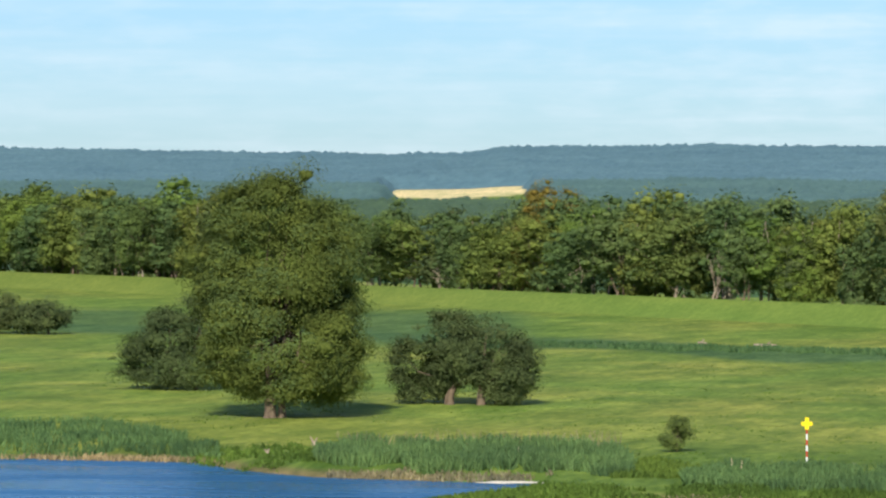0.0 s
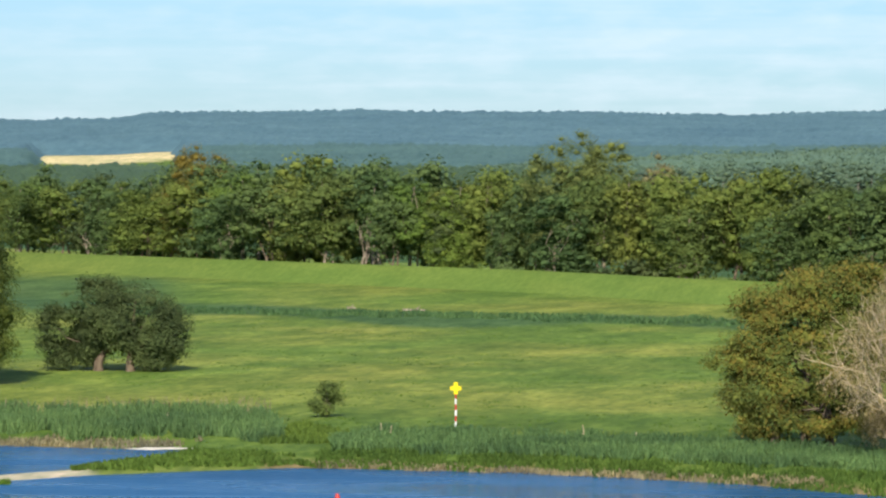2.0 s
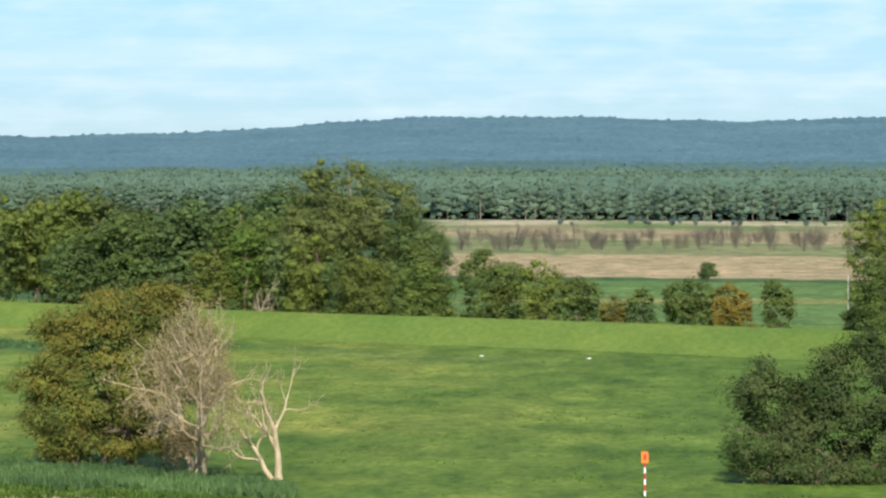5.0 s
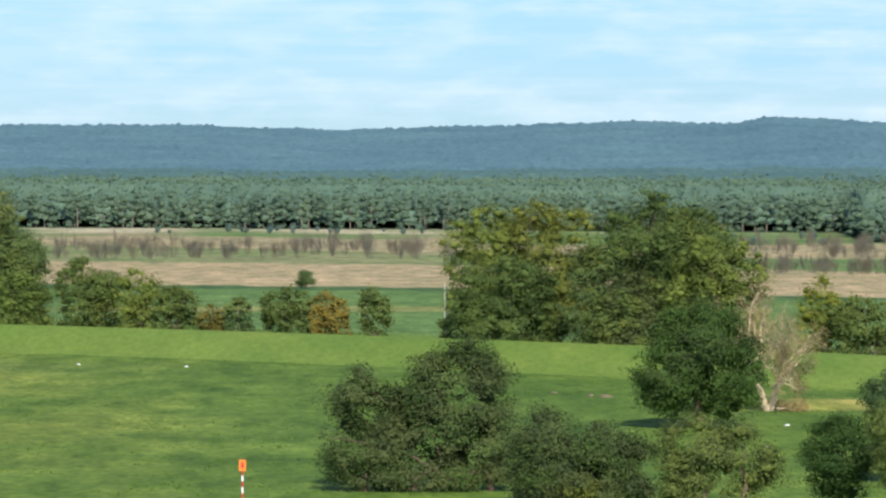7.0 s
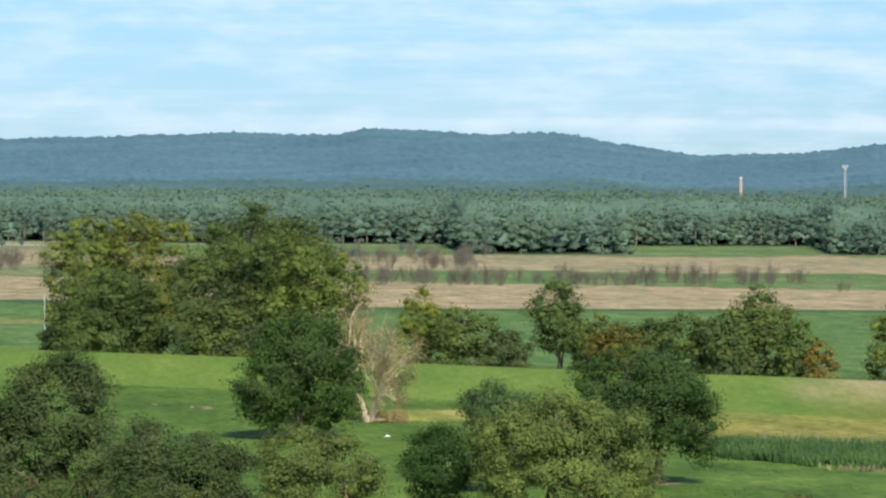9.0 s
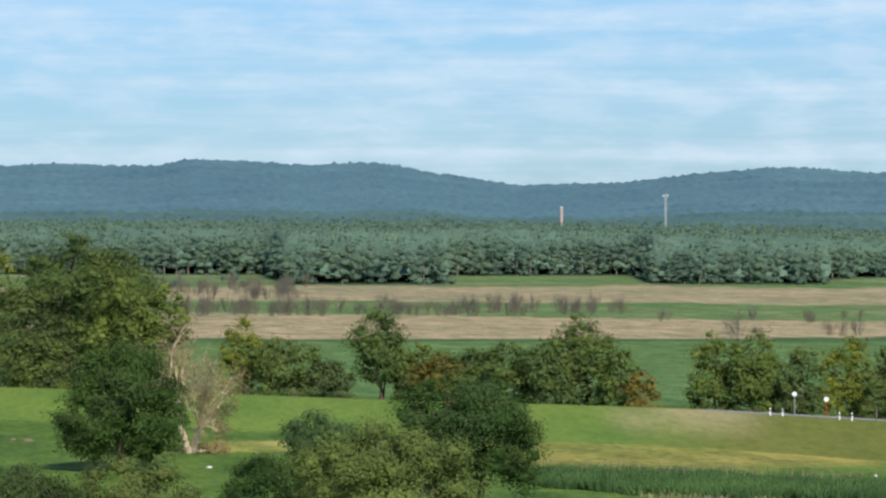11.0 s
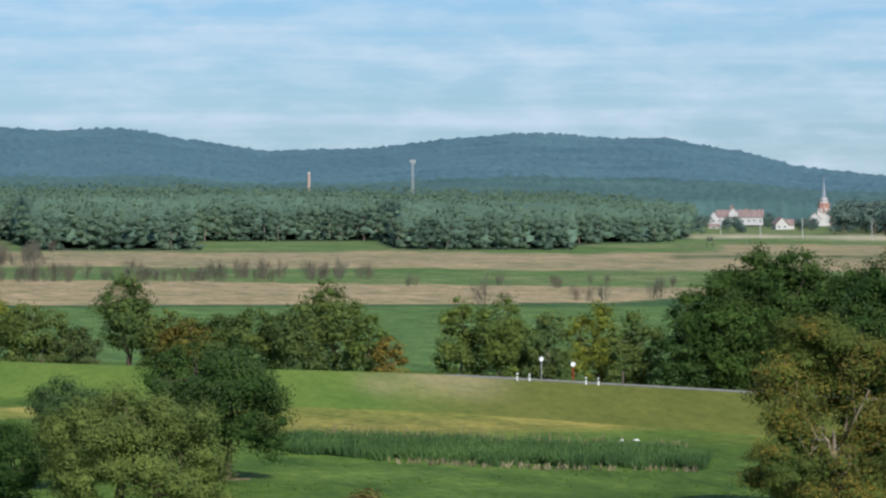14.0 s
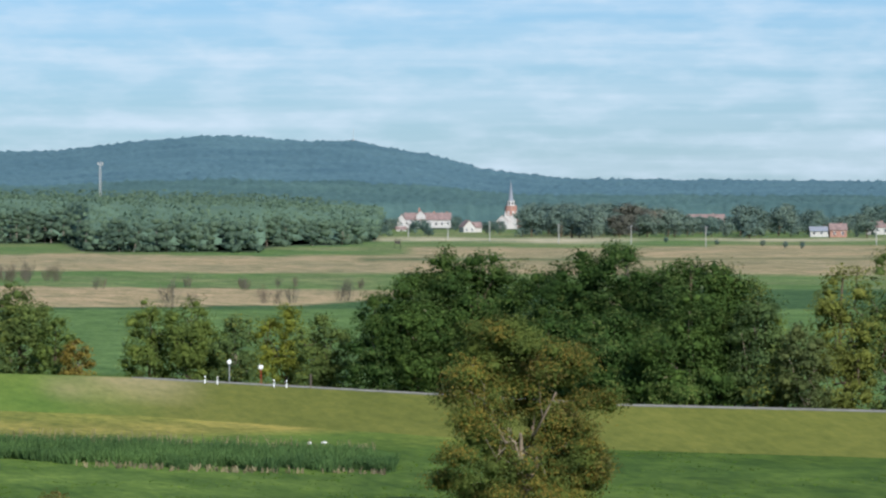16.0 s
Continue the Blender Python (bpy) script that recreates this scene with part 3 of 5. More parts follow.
def build_dyke():
    bs = np.arange(-5200, 5201, 20.0)
    prof = [(-24, -0.4), (-16, 0.7), (-9, 1.9), (-4, 2.75), (-2, 3.0), (2, 3.0), (5, 2.5), (14, 0.6), (20, -0.4)]
    v = []
    for b in bs:
        d = far(curve(CREST, b), 3.0)
        for off, z in prof:
            v.append(tuple(place(b, d + off * 1.15 + 0.8 * noise.noise((b / 260, 0.0, 1.0)) * (abs(off) > 3), z)))
    n = len(prof)
    f = [(i * n + j, i * n + j + 1, (i + 1) * n + j + 1, (i + 1) * n + j) for i in range(len(bs) - 1) for j in range(n - 1)]
    ob = quads("dyke", v, np.array(f)[:, ::-1], DYKE_TURF, smooth=True)
    col = []
    for b in bs:
        for off, z in prof:
            t = noise.noise((b / 150, off / 9, 2.0))
            c = mixed(mixed((0.105, 0.17, 0.03), (0.14, 0.195, 0.036), 0.5 + t), (0.138, 0.142, 0.03), 0.85 * within(b, 1720, 9000, 200) + 0.35 * within(b, -9000, -2200, 500))
            col.append((*mixed(c, (0.3, 0.26, 0.12), within(b, 1600, 1860, 60) * within(off, -14, 0, 5) * (0.6 + t)), 1.0))
    layer = ob.data.color_attributes.new("cover", "FLOAT_COLOR", "POINT")
    layer.data.foreach_set("color", np.array(col, np.float32).ravel())
    tagged(ob, "long grassy flood dyke across the meadow", "dyke", kind="structure")


build_dyke()


def behind_dyke(b, metres):
    return far(curve(CREST, b), 3.0) + metres


# ---- far woods ----
def blob_cards(rng, pts, r, per, leaf, flat=0.6):
    c = np.repeat(pts, per, axis=0)
    d = ball(rng, len(c))
    d[:, 2] = np.abs(d[:, 2]) * 1.1 - 0.25
    rr = np.repeat(r, per)[:, None]
    return cards(rng, c + d * rr * np.array([1, 1, flat]) * rng.uniform(0.6, 1.05, (len(c), 1)), d * 0.6 + np.array([0, -0.15, 0.4]), leaf, 0.75, 0.2)


def clearing(b, d):
    """1 in the open field between the far woods, 0 under trees."""
    if d > 3560:
        return 0.0
    ragged = 22 * noise.noise((d / 45, b / 500, 1.5))
    return max(0.0, min(1.0, (b + 2410 + ragged) / 30, (-2125 + ragged - b) / 30, (3560 - d) / 80))


def canopy(name, near, away, step_d, material, label, seed, tall=10.0, b0=-3560, b1=3560, open_field=True):
    """A closed canopy of far trees: one uneven sheet that follows the land."""
    bs, ds = np.arange(b0, b1 + 1, 5.5), np.concatenate([[near - 55], np.arange(near, away, step_d)])
    v = []
    for i, d in enumerate(ds):
        for b in bs:
            x, y = b * d / UNIT, d
            bump = 1 - 2 * abs(noise.noise((x / 5.0, y / 14.0, seed)))
            big = noise.noise((x / 60.0, y / 90.0, seed + 4))
            tip = max(0.0, noise.noise((x / 3.1, y / 9.0, seed + 9)))
            h = tall + 2.0 * bump + 2.4 * big + 3.4 * tip
            h = -3.0 if i == 0 else h - (h + 3.0) * (clearing(b, d) if open_field else 0.0)
            v.append(tuple(place(b, d, ground_height(b, d) + h)))
    n = len(bs)
    i, j = np.meshgrid(np.arange(len(ds) - 1), np.arange(n - 1), indexing="ij")
    f = np.stack([i * n + j, i * n + j + 1, (i + 1) * n + j + 1, (i + 1) * n + j], -1)[..., ::-1]
    tagged(quads(name, v, f, material, smooth=True), label, "woods", kind="stuff")


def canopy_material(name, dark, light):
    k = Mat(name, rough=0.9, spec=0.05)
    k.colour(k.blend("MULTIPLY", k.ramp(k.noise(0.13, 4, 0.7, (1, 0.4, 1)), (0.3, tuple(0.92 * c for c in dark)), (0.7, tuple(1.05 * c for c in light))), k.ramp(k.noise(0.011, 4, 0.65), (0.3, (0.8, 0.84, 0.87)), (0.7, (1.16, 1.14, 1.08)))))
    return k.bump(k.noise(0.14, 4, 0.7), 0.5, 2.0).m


# Blue air haze is put into the colours of these distant hill trees.
canopy("hill_woods", 3260, HILL_FAR + 20, 19.0, canopy_material("hazed_hill_canopy", (0.08, 0.148, 0.178), (0.102, 0.18, 0.205)), "distant wooded hills with uneven canopy, blue haze put into their colour", 2.0, 9.0)
# A fainter blue haze is mixed into this canopy colour as well.
canopy("lowland_woods", 2620, 3280, 17.0, canopy_material("hazed_lowland_canopy", (0.068, 0.127, 0.124), (0.090, 0.155, 0.142)), "green woods on the plain below the hills, tinted with painted haze", 7.0, 9.0)
canopy("back_woods", 1250, 2600, 24.0, canopy_material("back_canopy", (0.05, 0.085, 0.05), (0.075, 0.12, 0.065)), "dark green woods behind the row of trees", 12.0, 8.0, -3560, -1480, False)


PINE_GROWTH = [(-1700, 0.45), (-1350, 0.75), (-950, 1.0), (1300, 0.97), (1650, 0.88), (1960, 0.82), (2195, 0.5)]


def pine_forest():
    rng = np.random.default_rng(6)
    stems, pts, r, low, low_r, front = [], [], [], [], [], []
    for d in np.arange(1590, 2660, 13.0):
        for b in np.arange(-1650, 2560, 4.7 * UNIT / d):
            bb, dd = b + rng.uniform(-9, 9), d + rng.uniform(-7, 7)
            edge = curve(FOREST_EDGE, bb)
            if dd < edge or (dd > edge + 110 and rng.random() < 0.25):
                continue
            h = rng.uniform(17, 23) * (0.64 + 0.1 * noise.noise((bb / 60, dd / 90, 2.2)) + 0.36 * min(1.0, (dd - edge) / 170)) * (0.92 if dd < 1720 else 1.0) * curve(PINE_GROWTH, bb)
            z = ground_height(bb, dd)
            rows = ((h - 2.2, 2.6), (h - 5.2, 3.2), (h - 8.6, 2.9), (h - 11.8, 2.3))
            for k, (part_z, rad) in enumerate(rows[:4 if dd < edge + 50 else 3 if dd < edge + 80 else 2 if dd < edge + 200 else 1]):
                off = rng.normal(0, 0.9, 2)
                p = place(bb, dd, z + part_z)
                if part_z > 1 and (k < 3 or rng.random() < 0.75):
                    pts.append((p[0] + off[0], p[1] + off[1], p[2]))
                    r.append(rad * rng.uniform(0.8, 1.25))
                    front.append(dd < edge + 60)
            if dd < edge + 16 and rng.random() < 0.8:
                q = place(bb + rng.normal(0, 8), dd, z + 1.0)
                low.append(tuple(q))
                low_r.append(rng.uniform(1.6, 3.8))
            if dd < edge + 22 and rng.random() < 0.32 + 0.4 * (noise.noise((bb / 30, 0.0, 4.0)) > 0.15):
                a, t = place(bb, dd, z - 0.3), place(bb, dd, z + h - 3)
                stems.append([(np.array(a), 0.26), (np.array(a.lerp(t, 0.5)) + rng.normal(0, 0.2, 3), 0.2), (np.array(t), 0.1)])
    pts, r, front = np.array(pts), np.array(r), np.array(front)
    size = np.concatenate([pts, r[:, None]], 1)
    under = np.concatenate([np.array(low), np.array(low_r)[:, None]], 1)
    body = joined(blob_cards(rng, pts[~front], r[~front], 8, 0.72, 0.66), blob_cards(rng, pts[front], r[front], 18, 0.52, 0.78), blob_cards(rng, under[:, :3], under[:, 3], 12, 0.6, 0.9),
                  cores(rng, size[front], 0.55, 0.72), cores(rng, under, 0.5, 0.9))
    tagged(quads("pine_forest", *body, NEEDLE), "green pine forest beyond the fields, bluish haze put into its colour", "forest", kind="stuff")
    tagged(quads("pine_stems", *tubes(stems, 4), BARK_PINE), "slender brown pine trunks along the forest edge", "forest", kind="stuff")


pine_forest()


def pine_canopy():
    """The closed top of the pine forest behind its edge, an uneven sheet between the crowns."""
    bs, steps = np.arange(-1650, 2200, 7.0), np.concatenate([[44.0, 52.0], np.arange(60, 760, 15.0)])
    v = []
    for k, step in enumerate(steps):
        for b in bs:
            d = min(curve(FOREST_EDGE, b) + step, 2660.0 + step * 0.01)
            x = b * d / UNIT
            h = 20 * (0.64 + 0.36 * min(1.0, step / 170)) * curve(PINE_GROWTH, b) * (0.92 if d < 1720 else 1.0) - (1.9 if step > 150 else 5.0)
            h += 1.6 * noise.noise((x / 4.5, d / 9.0, 3.0)) + 1.2 * noise.noise((x / 30, d / 40, 5.0))
            v.append(tuple(place(b, d, ground_height(b, d) + (h if k else h * 0.35))))
    n = len(bs)
    i, j = np.meshgrid(np.arange(len(steps) - 1), np.arange(n - 1), indexing="ij")
    f = np.stack([i * n + j, i * n + j + 1, (i + 1) * n + j + 1, (i + 1) * n + j], -1)[..., ::-1]
    # Sheet colour follows the needles, with their haze tint in it.
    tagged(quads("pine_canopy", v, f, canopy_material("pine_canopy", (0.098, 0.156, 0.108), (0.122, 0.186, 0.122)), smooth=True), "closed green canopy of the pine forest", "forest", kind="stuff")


pine_canopy()


# ---- row of trees behind the dyke ----
def round_lobes(rng, h, w, foot=0.1):
    """Lobes of an uneven domed crown of height h and width w whose skirt comes down to foot * h."""
    base = h * foot
    ht = h - base
    out = []
    for u in (-0.52, -0.08, 0.4):
        u += rng.uniform(-0.14, 0.14)
        rz = ht * rng.uniform(0.2, 0.27)
        out.append((u * w / 2, rng.uniform(-0.12, 0.12) * w, h * (1 - 0.24 * u * u) * rng.uniform(0.93, 1.0) - rz, w * rng.uniform(0.2, 0.26), w * 0.24, rz))
    out[1] = (*out[1][:2], h - out[1][5], *out[1][3:])
    for tier, reach, count in ((0.56, 0.66, 4), (0.26, 0.7, 4)):
        for i in range(count):
            u = (-1 + 2 * (i + 0.5) / count) * reach * 1.3 + rng.uniform(-0.12, 0.12)
            z, rr = base + ht * (tier + rng.uniform(-0.07, 0.07)), w * rng.uniform(0.16, 0.23)
            out.append((u * w / 2 * 0.85, rng.uniform(-0.22, 0.1) * w, z, rr, w * 0.2, min(z - base * 0.8, ht * rng.uniform(0.17, 0.24))))
    return out


ROW_TOPS = [(-3330, 4), (-2750, 6), (-2480, 16), (-2390, 42), (-2230, 45), (-2100, 28), (-1950, 20), (-1700, 20), (-1640, 42), (-1550, 38), (-1340, 42), (-640, 46)]     # how high the row stands, as a dip


def tree_row():
    rng = np.random.default_rng(11)
    kinds = [(LEAF_OAK, BARK, "dark green broadleaf tree behind the grassy dyke"), (LEAF_OAK, BARK, "dark green broadleaf tree behind the grassy dyke"), (LEAF_POPLAR, BARK_PALE, "olive green tree with a pale trunk behind the dyke"),
             (LEAF_FRESH, BARK, "fresh green maple-like tree behind the grassy dyke"), (LEAF_POPLAR, BARK, "olive green broad tree behind the grassy dyke"), (LEAF_OAK, BARK_PALE, "tall dark tree with a pale trunk behind the dyke"),
             (LEAF_WILLOW, BARK, "grey-green willow behind the grassy dyke"), (LEAF_OLIVE, BARK, "yellowish olive tree behind the grassy dyke"), (LEAF_GREENISH, BARK_PALE, "mid-green tree with a pale trunk behind the dyke"),
             (LEAF_GREENISH, BARK, "mid-green broad tree behind the grassy dyke")]
    protos, backs = [], []
    for i, (leaf, bark, label) in enumerate(kinds):
        b = -3250 + i * 75
        lobes = round_lobes(rng, 21.0, rng.uniform(12, 16), 0.14 if i % 3 else 0.24)
        protos.append(leafy_tree(100 + i, place(b, behind_dyke(b, 20)), lobes, leaf, label, leaf=0.36, clump=1.1, density=0.27, trunks=((0, 0, 0.34), (1.6, 0.5, 0.22)), bark=BARK_PALE if i % 2 else bark, group="trees behind the dyke", limbs=8))
        backs.append(leafy_tree(140 + i, place(b + 30, behind_dyke(b + 30, 40)), round_lobes(rng, 21.5, rng.uniform(13, 17), 0.02), leaf, label, leaf=0.55, clump=1.4, density=0.36, trunks=((0, 0, 0.3),), bark=bark, group="trees behind the dyke", limbs=3))
    bush = [leafy_tree(120 + i, place(-3200 + 90 * i, behind_dyke(-3200 + 90 * i, 15)), [(0, 0, 2.2, 2.6, 2.6, 2.2), (1.8, 0.6, 1.7, 2, 2, 1.7), (-1.8, 0, 1.6, 1.9, 2, 1.6)], leaf, "bush at the foot of the trees behind the dyke", leaf=0.5, clump=0.94, density=0.8,
                       trunks=((0, 0, 0.1),), limbs=3, name="shrub", category="shrub", group="bushes behind the dyke") for i, leaf in enumerate((LEAF_OAK, LEAF_GREENISH, LEAF_WILLOW))]
    b = -3330.0
    while b < -640:
        for back, near in ((13, True), (24, True), (37, False)):
            if rng.random() < (0.3 if back == 13 else 0.0 if near else 0.2):
                continue
            i = rng.choice(len(protos), p=[0.18, 0.14, 0.1, 0.05, 0.12, 0.14, 0.06, 0.06, 0.08, 0.07])
            bb = b + rng.uniform(-28, 28)
            full = (EYE - curve(ROW_TOPS, bb) * behind_dyke(bb, back) / UNIT) / 21.0
            s = full * (rng.uniform(0.55, 0.85) if back == 13 else rng.uniform(0.8, 0.97) if near else rng.uniform(0.9, 1.03))
            wide = rng.uniform(0.95, 1.35)
            copy_thing((protos if near else backs)[i], Matrix.Translation(place(bb, behind_dyke(bb, back + rng.uniform(-4, 6)))) @ Matrix.Rotation(rng.uniform(0, 6.28), 4, "Z") @ Matrix.Diagonal((s * wide, s * wide, s, 1)))
        if rng.random() < 0.3:
            bb, s = b + rng.uniform(-20, 20), rng.uniform(0.6, 1.2)
            copy_thing(bush[rng.integers(3)], Matrix.Translation(place(bb, behind_dyke(bb, 11))) @ Matrix.Rotation(rng.uniform(0, 6.28), 4, "Z") @ Matrix.Diagonal((s, s, s, 1)))
        b += 7.8 * UNIT / behind_dyke(b, 25)


tree_row()


# ---- trees of the meadow ----
def on_meadow(b, dip):
    return place(b, far(dip), -0.05)


leafy_tree(1, on_meadow(-2589, 426), [(-0.8, 0, 20.6, 5.4, 5, 4.9), (-3.2, 0.4, 15.5, 5.8, 6, 5), (2.4, 0, 15, 5.8, 6, 6), (-3.2, 0, 7.2, 5.8, 6, 5.2), (3.4, -0.5, 6.6, 5.6, 6, 5.6), (-0.5, -2.5, 7.5, 6.5, 4, 6.2), (2.4, 0, 22, 3.0, 3.4, 3.4), (-6.2, 0, 15.6, 3.6, 3.4, 3.4), (5.2, 0, 17.4, 3.6, 3.6, 4.2), (5.4, 0, 11.6, 3.4, 3.6, 3.6), (-4.6, 0, 11.4, 3.8, 3.6, 3.2), (-4.4, 0, 21.2, 3.4, 3.4, 2.8), (6.0, 0, 5.2, 3.4, 3.4, 3.8), (-5.4, 0, 6.4, 3.2, 3.2, 3.4), (0.2, -1.0, 12.4, 7.6, 5, 3.2), (-3.4, -1.5, 13.0, 4.6, 3.4, 2.6), (4.0, -1.5, 14.2, 4.2, 3.4, 2.8)], LEAF_OLD_POPLAR,
           "tall old black poplar with a broad olive crown on the meadow", leaf=0.23, clump=1.17, density=0.64, trunks=((0, -2.2, 0.6), (1.0, -1.4, 0.4)), bark=BARK, limbs=26, name="poplar", extra=((LEAF_OAK, 0.35, ""),))
leafy_tree(2, on_meadow(-2775, 377), [(-4.4, 0, 3.4, 3.0, 3.2, 3.4), (-0.5, 0, 5, 3.6, 4, 5.0), (3.4, 1, 7, 3.6, 3.6, 5), (1, -1, 2.4, 4.5, 3, 2.4)], LEAF_WILLOW, "grey-green rounded willow shrub beside the tall poplar", leaf=0.23, clump=0.94, density=0.72, trunks=((0, 0, 0.3), (3, 0, 0.25)), name="willow")
leafy_tree(3, on_meadow(-3050, 278), [(-3, 0, 3.2, 4.0, 4, 3.4), (-9, 0, 3.6, 5, 4, 3.9)], LEAF_WILLOW, "dark green willow bush out on the meadow", leaf=0.30, clump=0.94, trunks=((-3, 0, 0.25), (-9, 0, 0.25)), name="willow")
leafy_tree(33, on_meadow(-2992, 279), [(0, 0, 3.0, 3.4, 3.4, 3.0), (-3, 0, 2.6, 3, 3, 2.6)], LEAF_WILLOW, "low dark willow bush out on the meadow", leaf=0.30, clump=0.94, trunks=((0, 0, 0.2),), name="willow")
leafy_tree(4, on_meadow(-2258, 403), [(-2.4, 0, 6.4, 4.0, 4, 4.0), (3.0, 0, 5.6, 4.6, 4.5, 4.2), (-6, 0, 4, 2.6, 3, 3.2), (6.2, 0, 3.6, 2.3, 3, 3.0), (-4.6, -1, 2.6, 3.4, 3, 2.3), (4.6, -1, 2.6, 3.2, 3, 2.3), (0.6, 1.5, 3.4, 5, 3, 3), (-4.4, -1.6, 1.1, 2.4, 1.4, 1.1), (0.6, -1.2, 2.4, 2.2, 1.4, 1.4), (5, -1.5, 1.1, 2.4, 1.4, 1.1)], LEAF_WILLOW, "broad old willow with two split trunks on the meadow",
           leaf=0.23, clump=0.94, density=0.95, trunks=((-1.2, -1.6, 0.5), (2.4, -1.6, 0.45)), bark=BARK, name="willow", limbs=3)
leafy_tree(5, on_meadow(-1881, 487), [(0, 0, 1.2, 1.5, 1.4, 1.2), (0.2, 0, 2.3, 0.9, 0.8, 1.2), (-0.5, 0, 1.9, 0.8, 0.8, 0.9)], LEAF_GREENISH, "small dark green bush alone in the grass", leaf=0.14, clump=0.42, trunks=((0, 0, 0.07),), name="shrub", category="shrub", limbs=6)
leafy_tree(6, on_meadow(-1045, 540), [(-0.6, 0, 10.6, 3.4, 3.4, 2.6), (-5.4, 0, 6.9, 2.4, 2.2, 1.2), (2.2, 0, 12.6, 2.8, 2.8, 2.4), (-3.0, 0, 4.4, 2.8, 3, 2.4), (0.4, 0.5, 5.0, 3.0, 3, 3.0), (3.4, 0.5, 6.4, 3.0, 3, 4.4), (-3.0, 0, 11.2, 2.2, 2.2, 1.4), (4.4, 0.5, 9.4, 2.2, 2.4, 2.2), (-2.6, 0, 8.2, 2.4, 2.4, 1.6), (-2.4, -0.5, 1.9, 3.0, 2.0, 1.3), (2.0, -0.3, 2.0, 2.4, 2.0, 1.4), (-6.6, 0, 6.6, 1.5, 1.4, 0.7), (-4.2, 0, 6.0, 1.9, 1.8, 1.2), (-3.4, 0, 9.0, 2.3, 2.1, 1.6), (3.2, 0, 3.4, 2.4, 2.2, 2.2), (0.8, -0.3, 8.0, 2.4, 2.2, 1.8), (5.0, 1, 12.8, 2.6, 2.4, 2.0), (7.0, 1, 10.2, 2.2, 2.2, 2.4), (6.0, 1.2, 6.2, 2.6, 2.4, 3.0), (6.4, 1.2, 2.6, 2.2, 2.0, 2.2), (-4.4, 0, 7.4, 2.0, 1.8, 1.3), (-1.8, 0, 6.4, 2.4, 2.0, 2.0)], LEAF_OLIVE,
           "leaning old poplar with leaves turning ochre and olive", leaf=0.20, clump=0.85, density=0.60, trunks=((-2, 0, 0.5), (0.5, 0.3, 0.45), (2.5, 0, 0.35)), bark=BARK, name="poplar", extra=((LEAF_GREENISH, 0.3, ""), (LEAF_AUTUMN, 0.55, "")), limbs=22, flat=0.9)
bare_tree(31, on_meadow(-872, 557), 14.2, 11.2, "half-dead tree with bleached limbs and a thin veil of dry leaves", ((-0.3, -0.22, 0.05, 0.62, 0.9), (-0.1, -0.1, -0.12, 0.72, 1.1), (0.1, 0.05, 0.12, 0.72, 0.9), (0.7, 0.12, -0.05, 0.7, 1.0), (-0.3, -0.8, -0.2, 0.25, 0.6)),
          radius=0.3, kids=(6, 5, 4, 3), leaf_mat=LEAF_GREYED, leaf=0.1, veil=10, kink=0.2, rise=0.05, spread=0.95, shrink=(0.4, 0.6))
bare_tree(40, on_meadow(-732, 559), 9.9, 8.4, "dead tree with bleached forked limbs", ((0.2, 0.12, 0.0, 0.5, 1.1), (-0.25, -0.55, -0.1, 0.42, 0.8)), radius=0.3, kids=(4, 3, 3, 3), leaf_mat=LEAF_GREYED, leaf=0.06, veil=4, kink=0.22, rise=0.08, spread=1.0, shrink=(0.5, 0.7))
leafy_tree(9, on_meadow(245, 563), [(-4.8, 0, 6.2, 2.8, 3, 3.6), (2.2, 0, 8.4, 3.4, 3.6, 3.6), (4.4, 0, 6.6, 3, 3, 3.4), (-5, -0.5, 2.8, 3.2, 3, 2.7), (3.6, -0.5, 3.2, 4, 3, 3), (-0.5, 0, 3.4, 4, 3, 3.2), (-0.6, 0.4, 6, 2.4, 2.4, 2.6), (-4.6, -1.6, 1.0, 3, 1.4, 1.0), (0, -1.8, 0.9, 3.4, 1.4, 0.9), (4.2, -1.6, 1.1, 2.8, 1.4, 1.1)], LEAF_WILLOW, "dark double-crowned willow with bare brown feet",
           leaf=0.19, clump=0.88, density=0.72, trunks=((-5, -1.6, 0.25), (-1, -1.4, 0.3), (3, -1.6, 0.35), (5, -1.2, 0.25)), bark=BARK, name="willow", limbs=6, extra=((LEAF_DEEP, 0.35, ""),))
leafy_tree(10, on_meadow(510, 592), [(-1.6, 0, 4.6, 3.2, 3, 2.5), (2, 0, 3.8, 3.0, 3, 2.4), (0, -0.6, 2, 4.6, 3, 2), (0.4, -1.6, 0.9, 4.4, 1.6, 0.9)], LEAF_WILLOW, "low round green willow in the meadow", leaf=0.18, clump=0.75, trunks=((-1, -1.5, 0.3), (1.8, -1.5, 0.25)), name="willow", extra=((LEAF_DEEP, 0.4, ""),))
leafy_tree(12, on_meadow(752, 594), [(-1.4, 0, 4.8, 2.8, 3, 2.2), (2.4, 0, 3.6, 2.2, 2.6, 2.6), (-2.2, 0, 2.4, 2.4, 2.4, 2.2), (0, -1.2, 1.0, 3.6, 1.4, 1.0)], LEAF_PALE, "silvery pale willow with thin foliage in the meadow", leaf=0.17, clump=0.75, density=0.56, trunks=((-1, -1.5, 0.3), (2.2, -1.2, 0.25)), name="willow", bark=BARK, limbs=3, extra=((LEAF_WILLOW, 0.5, ""),))
